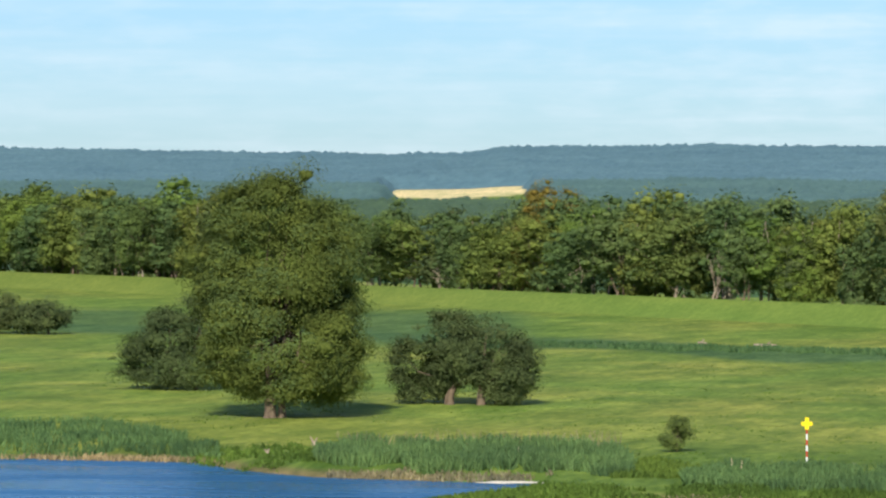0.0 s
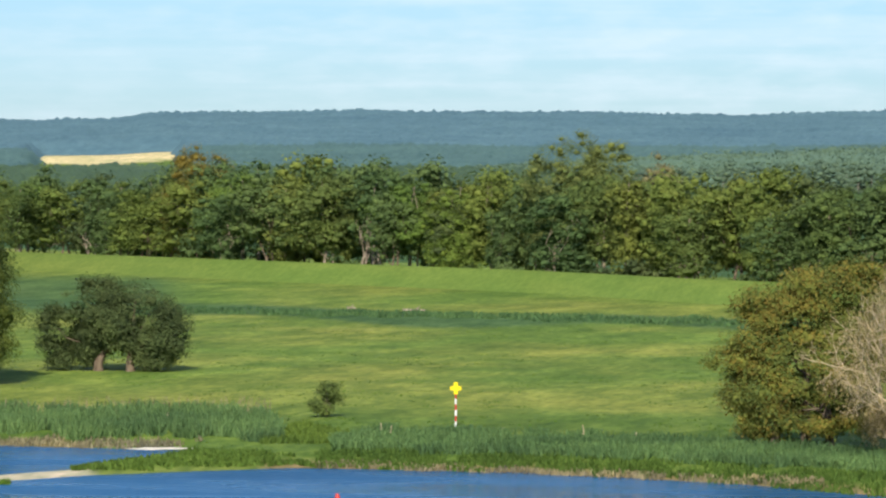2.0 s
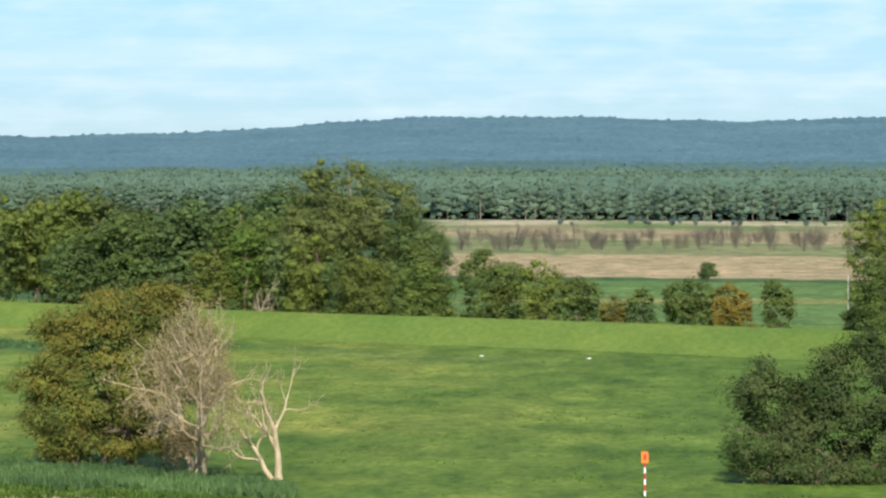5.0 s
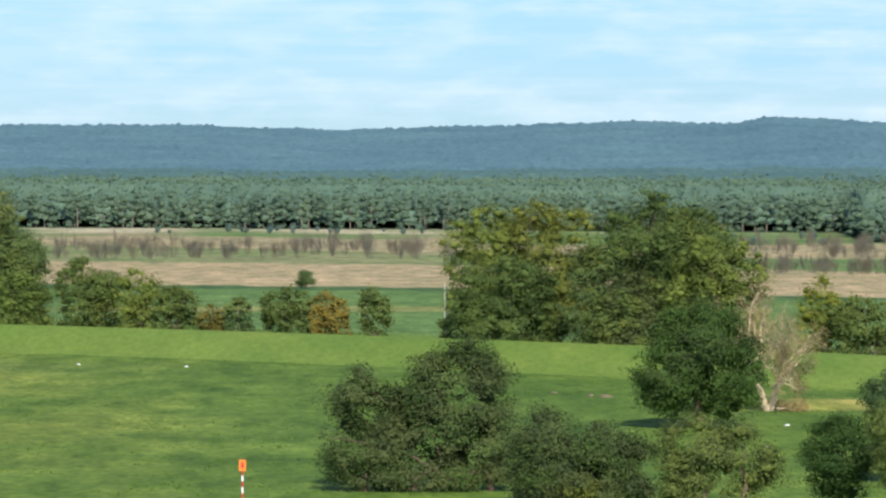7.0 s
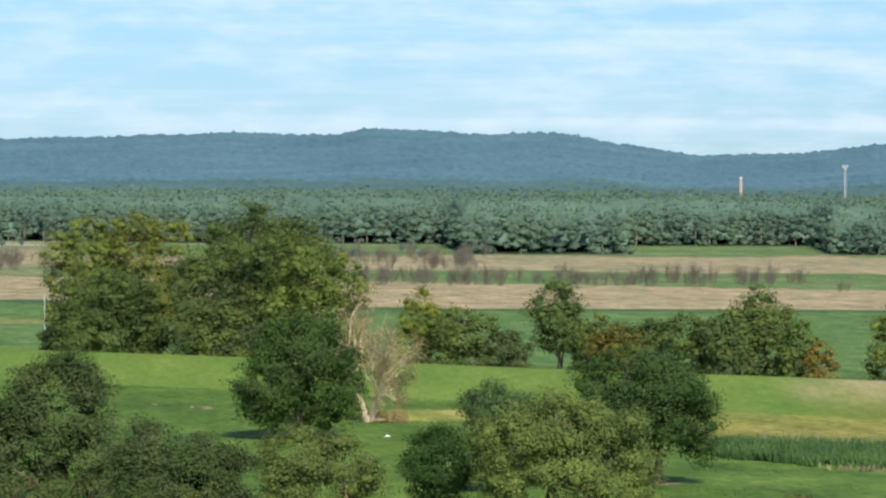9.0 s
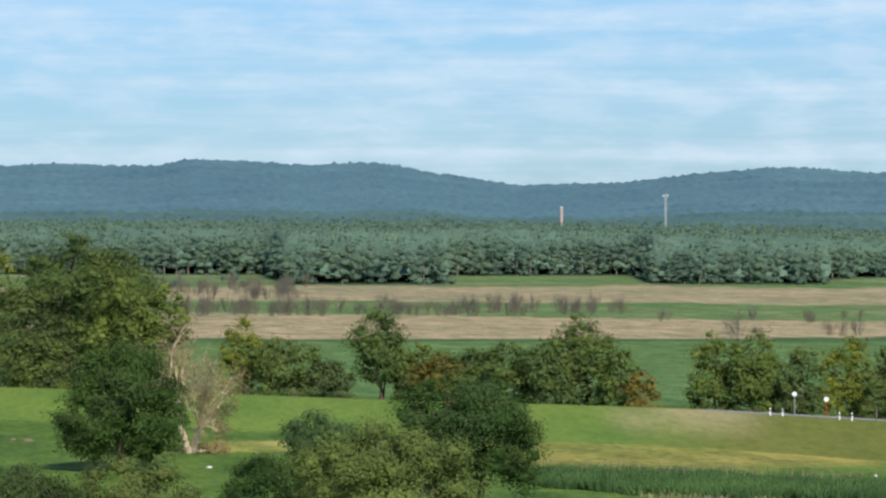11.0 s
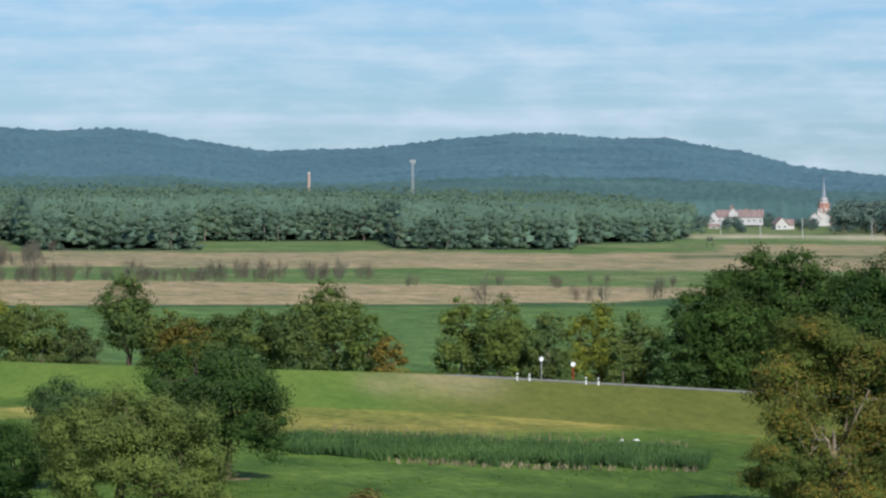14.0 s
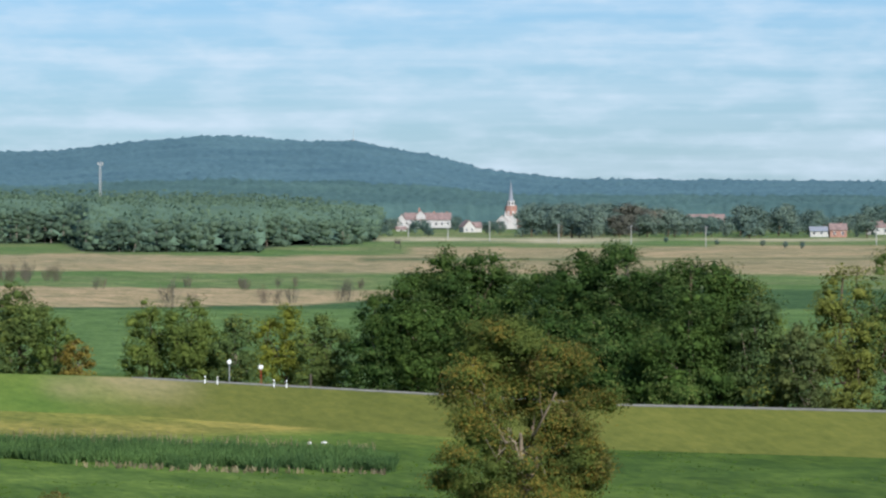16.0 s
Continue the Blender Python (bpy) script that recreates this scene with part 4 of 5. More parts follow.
leafy_tree(13, on_meadow(728, 452), [(0, 0, 7.6, 5.0, 5, 4.2), (-2.6, 0, 4.4, 4, 4, 3.8), (3, 0, 4.4, 3.8, 4, 3.8), (1, 0, 9.8, 3, 3, 2.4)], LEAF_DEEP, "dense dark green tree standing in the meadow", leaf=0.23, clump=0.99, density=0.72, trunks=((0, 0, 0.45),), limbs=10, extra=((LEAF_WILLOW, 0.25, ""),))
bare_tree(15, on_meadow(848, 421), 13.6, 11.5, "half-dead tree with crooked bare pinkish grey branches", ((0.0, -0.1, 0.1, 0.7, 1.0), (-0.2, -0.3, 0.2, 0.6, 0.8), (0.3, 0.25, -0.2, 0.6, 0.9), (0.3, 1.1, -0.3, 0.3, 0.7), (0.2, 0.8, -0.4, 0.45, 0.7)),
          bark=BARK_DEAD, radius=0.36, kids=(6, 4, 4, 3), kink=0.22, rise=0.0, spread=1.0, shrink=(0.42, 0.62), leaf_mat=LEAF_GREYED, leaf=0.11, veil=12)
leafy_tree(15, on_meadow(1190, 603), [(-2.8, 0, 5.6, 4.2, 4, 3.2), (3.6, 0, 5.2, 4.2, 4, 3.6), (0, -1, 7.2, 3.4, 3.4, 2.5), (0, -1.5, 2.6, 6.4, 4, 2.5)], LEAF_PALE, "broad pale olive willow in the meadow", leaf=0.18, clump=0.79, density=0.64, trunks=((-1, 0, 0.4), (2, 0, 0.35)), name="willow", limbs=20, extra=((LEAF_GREENISH, 0.4, ""),))
leafy_tree(16, on_meadow(1335, 531), [(-2.2, 0, 8.8, 3.6, 4, 3.2), (1.6, 0, 7.4, 4, 4, 4.0), (-2.4, 0, 5, 3.2, 3.4, 3.8), (4.4, 0, 4.8, 2.0, 2, 3.2), (5.0, 0, 2.6, 1.1, 1.2, 1.8)], LEAF_DEEP, "dark leaning willow with drooping boughs in the meadow", leaf=0.20, clump=0.88, density=0.72, trunks=((-0.6, 0, 0.5), (1.2, 0, 0.35)), name="willow", extra=((LEAF_WILLOW, 0.4, ""),))
leafy_tree(17, on_meadow(975, 592), [(0, 0, 3.8, 2.7, 2.6, 3.2)], LEAF_DEEP, "small dense dark green tree in the meadow", leaf=0.16, clump=0.70, trunks=((0, 0, 0.25),))
leafy_tree(18, on_meadow(1078, 545), [(-0.6, 0, 6.6, 2.2, 2.4, 2.4), (1.8, 0, 6, 1.6, 2, 1.9), (0, 0, 3.5, 2.6, 2.4, 3)], LEAF_OAK, "dark green willow half hidden behind paler ones", leaf=0.18, clump=0.75, trunks=((0, 0, 0.28),), name="willow")
leafy_tree(19, on_meadow(2428, 588), [(-1.4, 0, 12.6, 3.4, 2.8, 2.0), (2.4, 0, 11.2, 3.4, 2.8, 1.9), (-4.4, 0, 10, 2.0, 1.9, 2.0), (5.4, 0, 8.3, 2.0, 1.7, 1.0), (-1.2, 0, 8.8, 2.6, 2.2, 1.8), (2.4, 0, 7.4, 2.2, 2.0, 1.7), (-4.0, 0, 3.6, 2.6, 2.4, 2.8), (4.2, 0, 4, 2.6, 2.4, 3.2), (0, -0.6, 4.4, 2.4, 2.0, 3.2), (0.6, -0.6, 1.3, 5, 2.2, 1.2), (-3.2, 0, 6.6, 2.2, 2.0, 1.5), (4.0, 0, 6.2, 2.0, 1.9, 1.5), (-3.6, 0, 11.4, 1.9, 1.8, 1.4)], LEAF_OLD_POPLAR,
           "old tree with loose ochre and olive foliage in the meadow", leaf=0.17, clump=0.79, density=0.6, trunks=((0.2, 0, 0.5), (0.9, 0.4, 0.35)), bark=BARK_PALE, limbs=16, extra=((LEAF_OLIVE, 0.4, ""), (LEAF_AUTUMN, 0.6, ""), (LEAF_RUST, 0.12, "")), flat=0.85)


# ---- trees along the dyke ----
def dyke_tree(seed, b, back, top, width, mat, label, foot=0.03, leaf=0.22, **more):
    """A tree behind the dyke, as high and wide as its top dip and width say."""
    rng = np.random.default_rng(seed)
    d = behind_dyke(b, back)
    h, w = EYE - top * d / UNIT, width * d / UNIT
    return leafy_tree(seed, place(b, d), round_lobes(rng, h, w, foot), mat, label, leaf=leaf, clump=more.pop("clump", max(0.45, min(0.8, h * 0.056))), density=0.5 if mat in (LEAF_OAK, LEAF_DEEP) else 0.36, group="trees along the dyke", bark=BARK_PALE if seed % 3 == 0 else BARK,
                      trunks=((0, 0, 0.02 * h), (0.05 * w, 0.2, 0.014 * h)), limbs=10, turn=-b / UNIT, extra=((LEAF_GREENISH, 0.28, ""),) if mat is LEAF_DEEP else ((LEAF_OLIVE, 0.22, ""),) if mat in (LEAF_GREENISH, LEAF_OAK) else (), **more)


OAK_LABEL, POPLAR_LABEL, SMALL_LABEL, OCHRE_LABEL = "dense dark green oak along the dyke", "tall olive green poplar along the dyke", "small green tree along the dyke", "small tree with ochre autumn leaves along the dyke"
for seed, b, back, top, w, mat, label in (
        (199, -1440, 40, -20, 195, LEAF_LIGHT, POPLAR_LABEL), (200, -790, 15, 105, 75, LEAF_FRESH, "bright green young tree along the dyke"), (198, -735, 46, 38, 150, LEAF_OAK, OAK_LABEL), (197, -1290, 44, 28, 110, LEAF_GREYED, "tree with thin pinkish brown foliage behind the dyke"),
        (196, -2104, 34, 10, 130, LEAF_AUTUMN, OCHRE_LABEL), (195, -1655, 14, 82, 105, LEAF_FRESH, "bright green tree along the dyke"),
        (201, -600, 30, -9, 280, LEAF_LIGHT, POPLAR_LABEL), (202, -480, 30, 85, 115, LEAF_OAK, OAK_LABEL), (203, -665, 15, 127, 120, LEAF_POPLAR, SMALL_LABEL), (204, -575, 13, 160, 105, LEAF_OLIVE, SMALL_LABEL),
        (205, -475, 14, 168, 115, LEAF_POPLAR, SMALL_LABEL), (206, -352, 18, 150, 125, LEAF_GREENISH, SMALL_LABEL), (207, -265, 16, 168, 95, LEAF_POPLAR, SMALL_LABEL), (208, -200, 15, 193, 85, LEAF_GREENISH, SMALL_LABEL),
        (209, -135, 14, 232, 55, LEAF_AUTUMN, OCHRE_LABEL), (210, -87, 15, 222, 55, LEAF_OAK, SMALL_LABEL), (211, 0, 16, 200, 98, LEAF_GREENISH, SMALL_LABEL), (212, 72, 14, 210, 78, LEAF_AUTUMN, OCHRE_LABEL), (213, 150, 24, 200, 64, LEAF_GREENISH, SMALL_LABEL),
        (213, 295, 12, 245, 65, LEAF_OAK, "low dark bush along the dyke"), (214, 350, 24, 54, 155, LEAF_POPLAR, POPLAR_LABEL), (215, 465, 28, 44, 200, LEAF_OLIVE, POPLAR_LABEL), (216, 385, 13, 150, 215, LEAF_GREENISH, OAK_LABEL), (252, 555, 16, 120, 120, LEAF_OAK, OAK_LABEL),
        (263, 705, 22, 55, 185, LEAF_GREENISH, POPLAR_LABEL), (217, 645, 26, 34, 205, LEAF_GREENISH, POPLAR_LABEL), (218, 755, 18, 112, 190, LEAF_POPLAR, POPLAR_LABEL), (219, 590, 12, 210, 135, LEAF_GREENISH, SMALL_LABEL), (220, 615, 14, 165, 125, LEAF_WILLOW, SMALL_LABEL),
        (221, 943, 16, 188, 95, LEAF_YELLOW, SMALL_LABEL), (222, 1025, 16, 212, 140, LEAF_GREENISH, SMALL_LABEL), (253, 1262, 18, 228, 110, LEAF_OLIVE, SMALL_LABEL), (254, 1350, 15, 232, 100, LEAF_GREENISH, SMALL_LABEL), (223, 1183, 16, 172, 118, LEAF_GREENISH, SMALL_LABEL), (224, 1100, 12, 255, 85, LEAF_WILLOW, SMALL_LABEL),
        (225, 1296, 14, 245, 122, LEAF_AUTUMN, OCHRE_LABEL), (226, 1428, 16, 222, 132, LEAF_GREENISH, SMALL_LABEL), (255, 1490, 15, 215, 100, LEAF_OAK, SMALL_LABEL), (227, 1550, 18, 172, 130, LEAF_GREENISH, SMALL_LABEL), (194, 1610, 14, 235, 75, LEAF_POPLAR, SMALL_LABEL), (228, 1652, 12, 275, 62, LEAF_AUTUMN, OCHRE_LABEL),
        (229, 1778, 20, 214, 100, LEAF_POPLAR, SMALL_LABEL), (230, 1848, 22, 203, 85, LEAF_POPLAR, SMALL_LABEL), (231, 1930, 28, 232, 90, LEAF_OAK, SMALL_LABEL), (256, 1880, 30, 250, 90, LEAF_POPLAR, SMALL_LABEL), (232, 2015, 20, 208, 100, LEAF_YELLOW, "yellow-green tree beside the dyke road"), (233, 2085, 16, 235, 105, LEAF_GREENISH, SMALL_LABEL),
        (234, 2175, 16, 200, 110, LEAF_DEEP, OAK_LABEL), (245, 2240, 20, 160, 160, LEAF_DEEP, OAK_LABEL), (246, 2310, 26, 128, 190, LEAF_DEEP, OAK_LABEL), (235, 2370, 30, 114, 190, LEAF_DEEP, OAK_LABEL), (236, 2465, 24, 152, 150, LEAF_DEEP, OAK_LABEL),
        (247, 2545, 26, 116, 180, LEAF_DEEP, OAK_LABEL), (237, 2630, 30, 109, 220, LEAF_DEEP, OAK_LABEL), (238, 2735, 26, 126, 200, LEAF_DEEP, OAK_LABEL), (248, 2805, 18, 152, 150, LEAF_DEEP, OAK_LABEL), (249, 2850, 14, 190, 110, LEAF_OAK, OAK_LABEL),
        (257, 2605, 12, 225, 190, LEAF_DEEP, OAK_LABEL), (258, 2730, 12, 205, 180, LEAF_DEEP, OAK_LABEL), (259, 2480, 12, 235, 130, LEAF_DEEP, OAK_LABEL),
        (239, 2890, 16, 235, 115, LEAF_POPLAR, SMALL_LABEL), (240, 2935, 13, 245, 105, LEAF_WILLOW, SMALL_LABEL), (241, 3005, 18, 130, 115, LEAF_OLIVE, POPLAR_LABEL), (242, 3085, 20, 130, 120, LEAF_GREENISH, POPLAR_LABEL), (243, 3170, 20, 150, 140, LEAF_DEEP, OAK_LABEL)):
    dyke_tree(seed, b, back, top, w, mat, label, 0.3 if seed in (223,) else 0.03)
for seed, b, back, h, w, label in ((244, -1813, 9, 11.5, 6.5, "dead pale forked tree at the edge of the woods"), (260, -1790, 11, 12.5, 5.0, "tall dead pale tree at the edge of the woods"), (261, -2300, 10, 9.0, 6.0, "bare grey tree at the edge of the woods"), (262, -760, 8, 8.5, 5.0, "leafless brown tree beside a green one")):
    bare_tree(seed, place(b, behind_dyke(b, back)), h, w, label, ((0.0, -0.2, 0.0, 0.55, 1.0), (0.2, 0.3, 0.1, 0.5, 0.8)), radius=0.32, kids=(4, 4, 3), bark=BARK_PALE)


# ---- reeds and grass ----
def blades(rng, spots, height, width, lean=0.28):
    n = len(spots)
    a = rng.uniform(0, np.pi, n)
    h = height * rng.uniform(0.6, 1.2, (n, 1))
    side = np.stack([np.cos(a), np.sin(a), 0 * a], 1) * width * rng.uniform(0.6, 1.3, (n, 1))
    tip = np.concatenate([rng.normal(0, lean, (n, 2)) * h, h], 1)
    v = np.stack([spots - side, spots + side, spots + side * 0.35 + tip, spots - side * 0.2 + tip * (1, 1, 0.96)], 1)
    return v.reshape(-1, 3), np.arange(4 * n).reshape(-1, 4)


def reed_bed(seed, b0, b1, top, low, count, height, material, label, width=0.085, ragged=8.0):
    """Reeds between two bearings and two dips (numbers or tables over the bearing)."""
    rng = np.random.default_rng(seed)
    spots = []
    while len(spots) < count:
        b = rng.uniform(b0, b1)
        t, l = (curve(x, b) if isinstance(x, list) else x for x in (top, low))
        fade = min(1.0, (b - b0) / 70, (b1 - b) / 70)
        dip = rng.uniform(t + (1 - fade) * (l - t) * 0.5, l)
        dip += ragged * noise.noise((b / 60, dip / 14, seed))
        if noise.noise((b / 40, dip / 9, seed + 3)) < -0.35:
            continue
        d = far(dip)
        spots.append(tuple(place(b, d, ground_height(b, d) - 0.05)))
    tagged(quads("reed_bed", *blades(rng, np.array(spots), height, width), material), label, "reeds", kind="stuff")


reed_bed(1, -2520, -1960, 476, [(-2520, 505), (-2400, 512), (-1960, 528)], 12000, 1.05, REED, "dense green reed bed on the river bank")
reed_bed(2, -3400, -2690, [(-3400, 430), (-2900, 436), (-2690, 470)], [(-3400, 480), (-2800, 483), (-2690, 492)], 11000, 0.75, REED, "dense green reed bed on the river bank")
reed_bed(3, -1870, -700, [(-1870, 512), (-1500, 520), (-1050, 538), (-700, 570)], [(-1870, 545), (-1537, 556), (-1137, 574), (-700, 596)], 20000, 0.8, REED, "long green reed bed along the river")
reed_bed(4, 1440, 2210, [(1440, 456), (1600, 462), (2210, 486)], [(1440, 478), (1600, 494), (1900, 508), (2210, 512)], 24000, 1.05, REED_FAIR, "dark green reed bed across the meadow", 0.06)
reed_bed(5, -2760, -2480, 480, 506, 1500, 0.4, TUFT, "rough green grass on the river bank", 0.16)
reed_bed(6, -2330, -1600, [(-2330, 560), (-2117, 545), (-1600, 566)], [(-2330, 568), (-1937, 558), (-1600, 568)], 4200, 0.4, TUFT, "rough green grass on the low spit", 0.16, 3.0)
reed_bed(7, -3300, -2740, [(-3300, 476), (-2740, 487)], [(-3300, 480), (-2740, 491)], 900, 0.45, STRAW, "dry straw-coloured reeds at the water's edge", 0.12, 2.0)
reed_bed(8, -2500, -2100, [(-2500, 512), (-2100, 523)], [(-2500, 518), (-2100, 529)], 900, 0.45, STRAW, "dry straw-coloured reeds at the water's edge", 0.12, 2.0)
reed_bed(9, -1900, -1000, [(-1900, 556), (-1537, 566), (-1000, 590)], [(-1900, 560), (-1537, 569), (-1000, 594)], 1500, 0.45, STRAW, "dry straw-coloured reeds at the water's edge", 0.12, 2.0)
reed_bed(10, 1640, 2200, [(1640, 496), (1900, 508), (2200, 512)], [(1640, 502), (1900, 514), (2200, 518)], 230, 0.5, STRAW, "dry pale stalks at the foot of the reeds", 0.14, 3.0)
reed_bed(11, -2350, -1000, [(-2350, 290), (-1000, 318)], [(-2350, 296), (-1000, 330)], 5000, 0.6, REED, "dark sedge along a ditch in the meadow", 0.2, 5.0)

reed_bed(12, -1900, -560, [(-1900, 545), (-1537, 556), (-1137, 574), (-560, 606)], [(-1900, 556), (-1537, 566), (-1137, 589), (-560, 640)], 7000, 0.42, TUFT, "bright green grass between reeds and water", 0.12, 3.0)
reed_bed(13, -2000, -1840, 500, 534, 1800, 0.5, TUFT, "bright green grass between two reed beds", 0.12, 3.0)
reed_bed(14, -2468, -2440, 582, 585, 160, 0.6, GRASS_BLADE, "small green grass tuft on the sandy spit", 0.1, 0.5)
reed_bed(15, -2480, -1980, 474, 480, 260, 1.35, STRAW, "pale seed heads standing above the reeds", 0.05, 4.0)
reed_bed(16, 1480, 2180, [(1480, 456), (2180, 484)], [(1480, 462), (2180, 490)], 300, 1.5, STRAW, "pale seed heads standing above the reeds", 0.06, 4.0)


def tussocks():
    """Low tufts of coarse grass all over the meadow, in loose drifts."""
    rng = np.random.default_rng(53)
    dark, fair = [], []
    while len(dark) + len(fair) < 4000:
        dip = rng.uniform(300, 640)
        b = rng.uniform(-3300, 3300)
        if dip < curve(CREST, b) + 30 or (b < -500 and dip > 540) or noise.noise((b / 260, dip / 22, 5.0)) + 0.5 * noise.noise((b / 60, dip / 7, 9.0)) < 0.02:
            continue
        if within(b, 1270, 4000, 40) > 0.3 and dip < 455:
            continue
        d = far(dip)
        (dark if rng.random() < 0.5 else fair).append(tuple(place(b, d, ground_height(b, d) - 0.03)))
    for spots, material, label in ((dark, TUFT, "dark tufts of coarse grass over the meadow"), (fair, GRASS_BLADE, "fair tufts of meadow grass")):
        spots = np.repeat(np.array(spots), 5, axis=0)
        spots[:, :2] += rng.normal(0, 0.6, (len(spots), 2))
        tagged(quads("grass_tufts", *blades(rng, spots, 0.11, 0.15, 0.5), material), label, "grass", kind="stuff")


tussocks()


# ---- things on the meadow ----
def river_sign(b, dip, height, cross):
    root = thing("river_sign", on_meadow(b, dip), "yellow cross-shaped river mark on a banded pole in the grass" if cross else "orange board on a red and white banded pole in the grass", "sign", turn=-b / UNIT)
    n = 6
    body = height - 0.9
    for i in range(n):
        bm = bmesh.new()
        post(bm, body * i / n - (0.2 if i == 0 else 0), body * (i + 1) / n, 0.08, 0.08)
        part("pole_band", bm, WHITE if i % 2 == 0 else RED, root)
    bm = bmesh.new()
    if cross:
        box(bm, 0, -0.14, body - 0.1, 0.36, 0.06, 1.05)
        box(bm, 0, -0.145, body + 0.24, 0.98, 0.06, 0.36)
        part("cross_board", bm, YELLOW, root, "yellow painted cross")
    else:
        box(bm, 0, -0.14, body - 0.1, 0.52, 0.05, 0.85)
        part("board", bm, ORANGE, root, "orange painted board")
        bm = bmesh.new()
        box(bm, 0, -0.17, body + 0.12, 0.2, 0.02, 0.42)
        part("panel", bm, RED, root, "small dark red panel on the board")


river_sign(-1652, 504, 3.9, True)
river_sign(-81, 588, 3.55, False)


def heap(seed, b, dip, size, material, label, name="soil_heap", category="soil"):
    rng = np.random.default_rng(seed)
    bm = bmesh.new()
    bmesh.ops.create_icosphere(bm, subdivisions=2, radius=1.0)
    for v in bm.verts:
        f = 1 + 0.35 * noise.noise(v.co * 1.7 + Vector((seed, 0, 0)))
        v.co = Vector((v.co.x * size[0] * f, v.co.y * size[1] * f, max(-0.3, v.co.z) * size[2] * f))
    ob = part(name, bm, material)
    ob.matrix_basis = Matrix.Translation(on_meadow(b, dip)) @ Matrix.Rotation(-b / UNIT, 4, "Z")
    tagged(ob, label, category)


SOIL = plain("dug_soil", (0.13, 0.1, 0.062), 0.95, vary=0.35, scale=1.2)
STONE = plain("pale_stone", (0.6, 0.58, 0.54), 0.85, vary=0.2, scale=2.0)
heap(1, 562, 398, (0.9, 0.6, 0.35), SOIL, "low heap of brown soil in the grass")
heap(2, 470, 391, (0.5, 0.4, 0.25), SOIL, "small heap of brown soil in the grass")
heap(3, 535, 396, (0.5, 0.4, 0.3), SOIL, "small heap of brown soil in the grass")
for i, (b, dip) in enumerate(((848, 486), (882, 447), (2058, 463), (2085, 462), (2648, 466), (2708, 468), (2745, 477), (-370, 341), (-180, 345), (2540, 548))):
    heap(10 + i, b, dip, (0.32, 0.25, 0.22), STONE, "pale stone lying in the grass", "stone", "stone")


def log(seed, b, dip, length, radius, label, turn=0.0, material=BARK_PALE):
    rng = np.random.default_rng(seed)
    v, f = tubes([wobble(rng, (-length / 2, 0, radius * 0.8), (length / 2, 0.2, radius * 0.7), radius, radius * 0.6, 5, 0.03), wobble(rng, (0, 0, radius), (length * 0.25, 0.6, radius * 3), radius * 0.5, radius * 0.2, 3, 0.05)], 8)
    ob = quads("log", v, f, material, smooth=True)
    ob.matrix_basis = Matrix.Translation(on_meadow(b, dip)) @ Matrix.Rotation(turn - b / UNIT, 4, "Z")
    tagged(ob, label, "log")


log(1, -1725, 301, 3.4, 0.3, "pale driftwood log in the meadow")
log(2, -1837, 296, 1.3, 0.25, "short pale driftwood log in the meadow")
log(3, 1362, 531, 3.6, 0.18, "fallen brown branch under the willow", material=BARK)
heap(40, -2172, 541, (2.9, 0.9, 0.1), plain("river_sand", (0.55, 0.5, 0.4), 0.9, vary=0.2, scale=2.0), "flat pale sand bar at the head of the bay", "sand_bar", "sand")
log(5, -2190, 403, 1.6, 0.4, "broken willow trunk lying in the grass", 0.3)


def stump(seed, b, dip, height, label):
    """A broken pale stump with two or three splintered prongs."""
    rng = np.random.default_rng(seed)
    prongs = [[(np.array([0, 0, -0.2]), 0.26), (np.array([0, 0, 0.15]), 0.2), (np.array([0.02, 0, 0.35 * height]), 0.15)]]
    for side in (-1, 1):
        prongs.append(wobble(rng, (0, 0, 0.2 * height), (side * height * 0.4, rng.uniform(-0.1, 0.1), height * rng.uniform(0.8, 1.0)), 0.15, 0.05, 4, 0.05))
    ob = quads("stump", *tubes(prongs, 7), BARK_PALE, smooth=True)
    ob.matrix_basis = Matrix.Translation(on_meadow(b, dip)) @ Matrix.Rotation(-b / UNIT, 4, "Z")
    tagged(ob, label, "stump")


stump(1, -2524, 476, 0.9, "broken pale forked stump on the river bank")
stump(2, -2607, 492, 0.6, "short bleached stump on the river bank")


def stick(seed, b, dip, height, lean):
    rng = np.random.default_rng(seed)
    ob = quads("dead_stem", *tubes([wobble(rng, (0, 0, -0.2), (lean, 0.1, height), 0.06, 0.025, 4, 0.02)], 6), BARK_DEAD, smooth=True)
    ob.matrix_basis = Matrix.Translation(on_meadow(b, dip)) @ Matrix.Rotation(-b / UNIT, 4, "Z")
    tagged(ob, "thin pale dead stem leaning in the reeds", "stem", "dead stems in the reeds")


for i, (b, dip, h, lean) in enumerate(((-1423, 532, 1.5, -0.2), (-1782, 524, 1.3, -0.15), (-1768, 522, 1.0, 0.1), (-1570, 522, 0.9, 0.1), (-1335, 535, 1.1, 0.15), (-2290, 497, 0.9, 0.1), (-2160, 500, 1.1, -0.1), (-2105, 503, 0.9, 0.15))):
    stick(60 + i, b, dip, h, lean)

buoy = thing("buoy", place(-1862, 316, -0.8), "red channel buoy floating in the river", "buoy")
bm = bmesh.new()
post(bm, -0.3, 0.35, 0.45, 0.4, sides=20)
part("float", bm, RED, buoy)
bm = bmesh.new()
post(bm, 0.35, 1.2, 0.36, 0.12, sides=16)
part("top_mark", bm, RED, buoy)

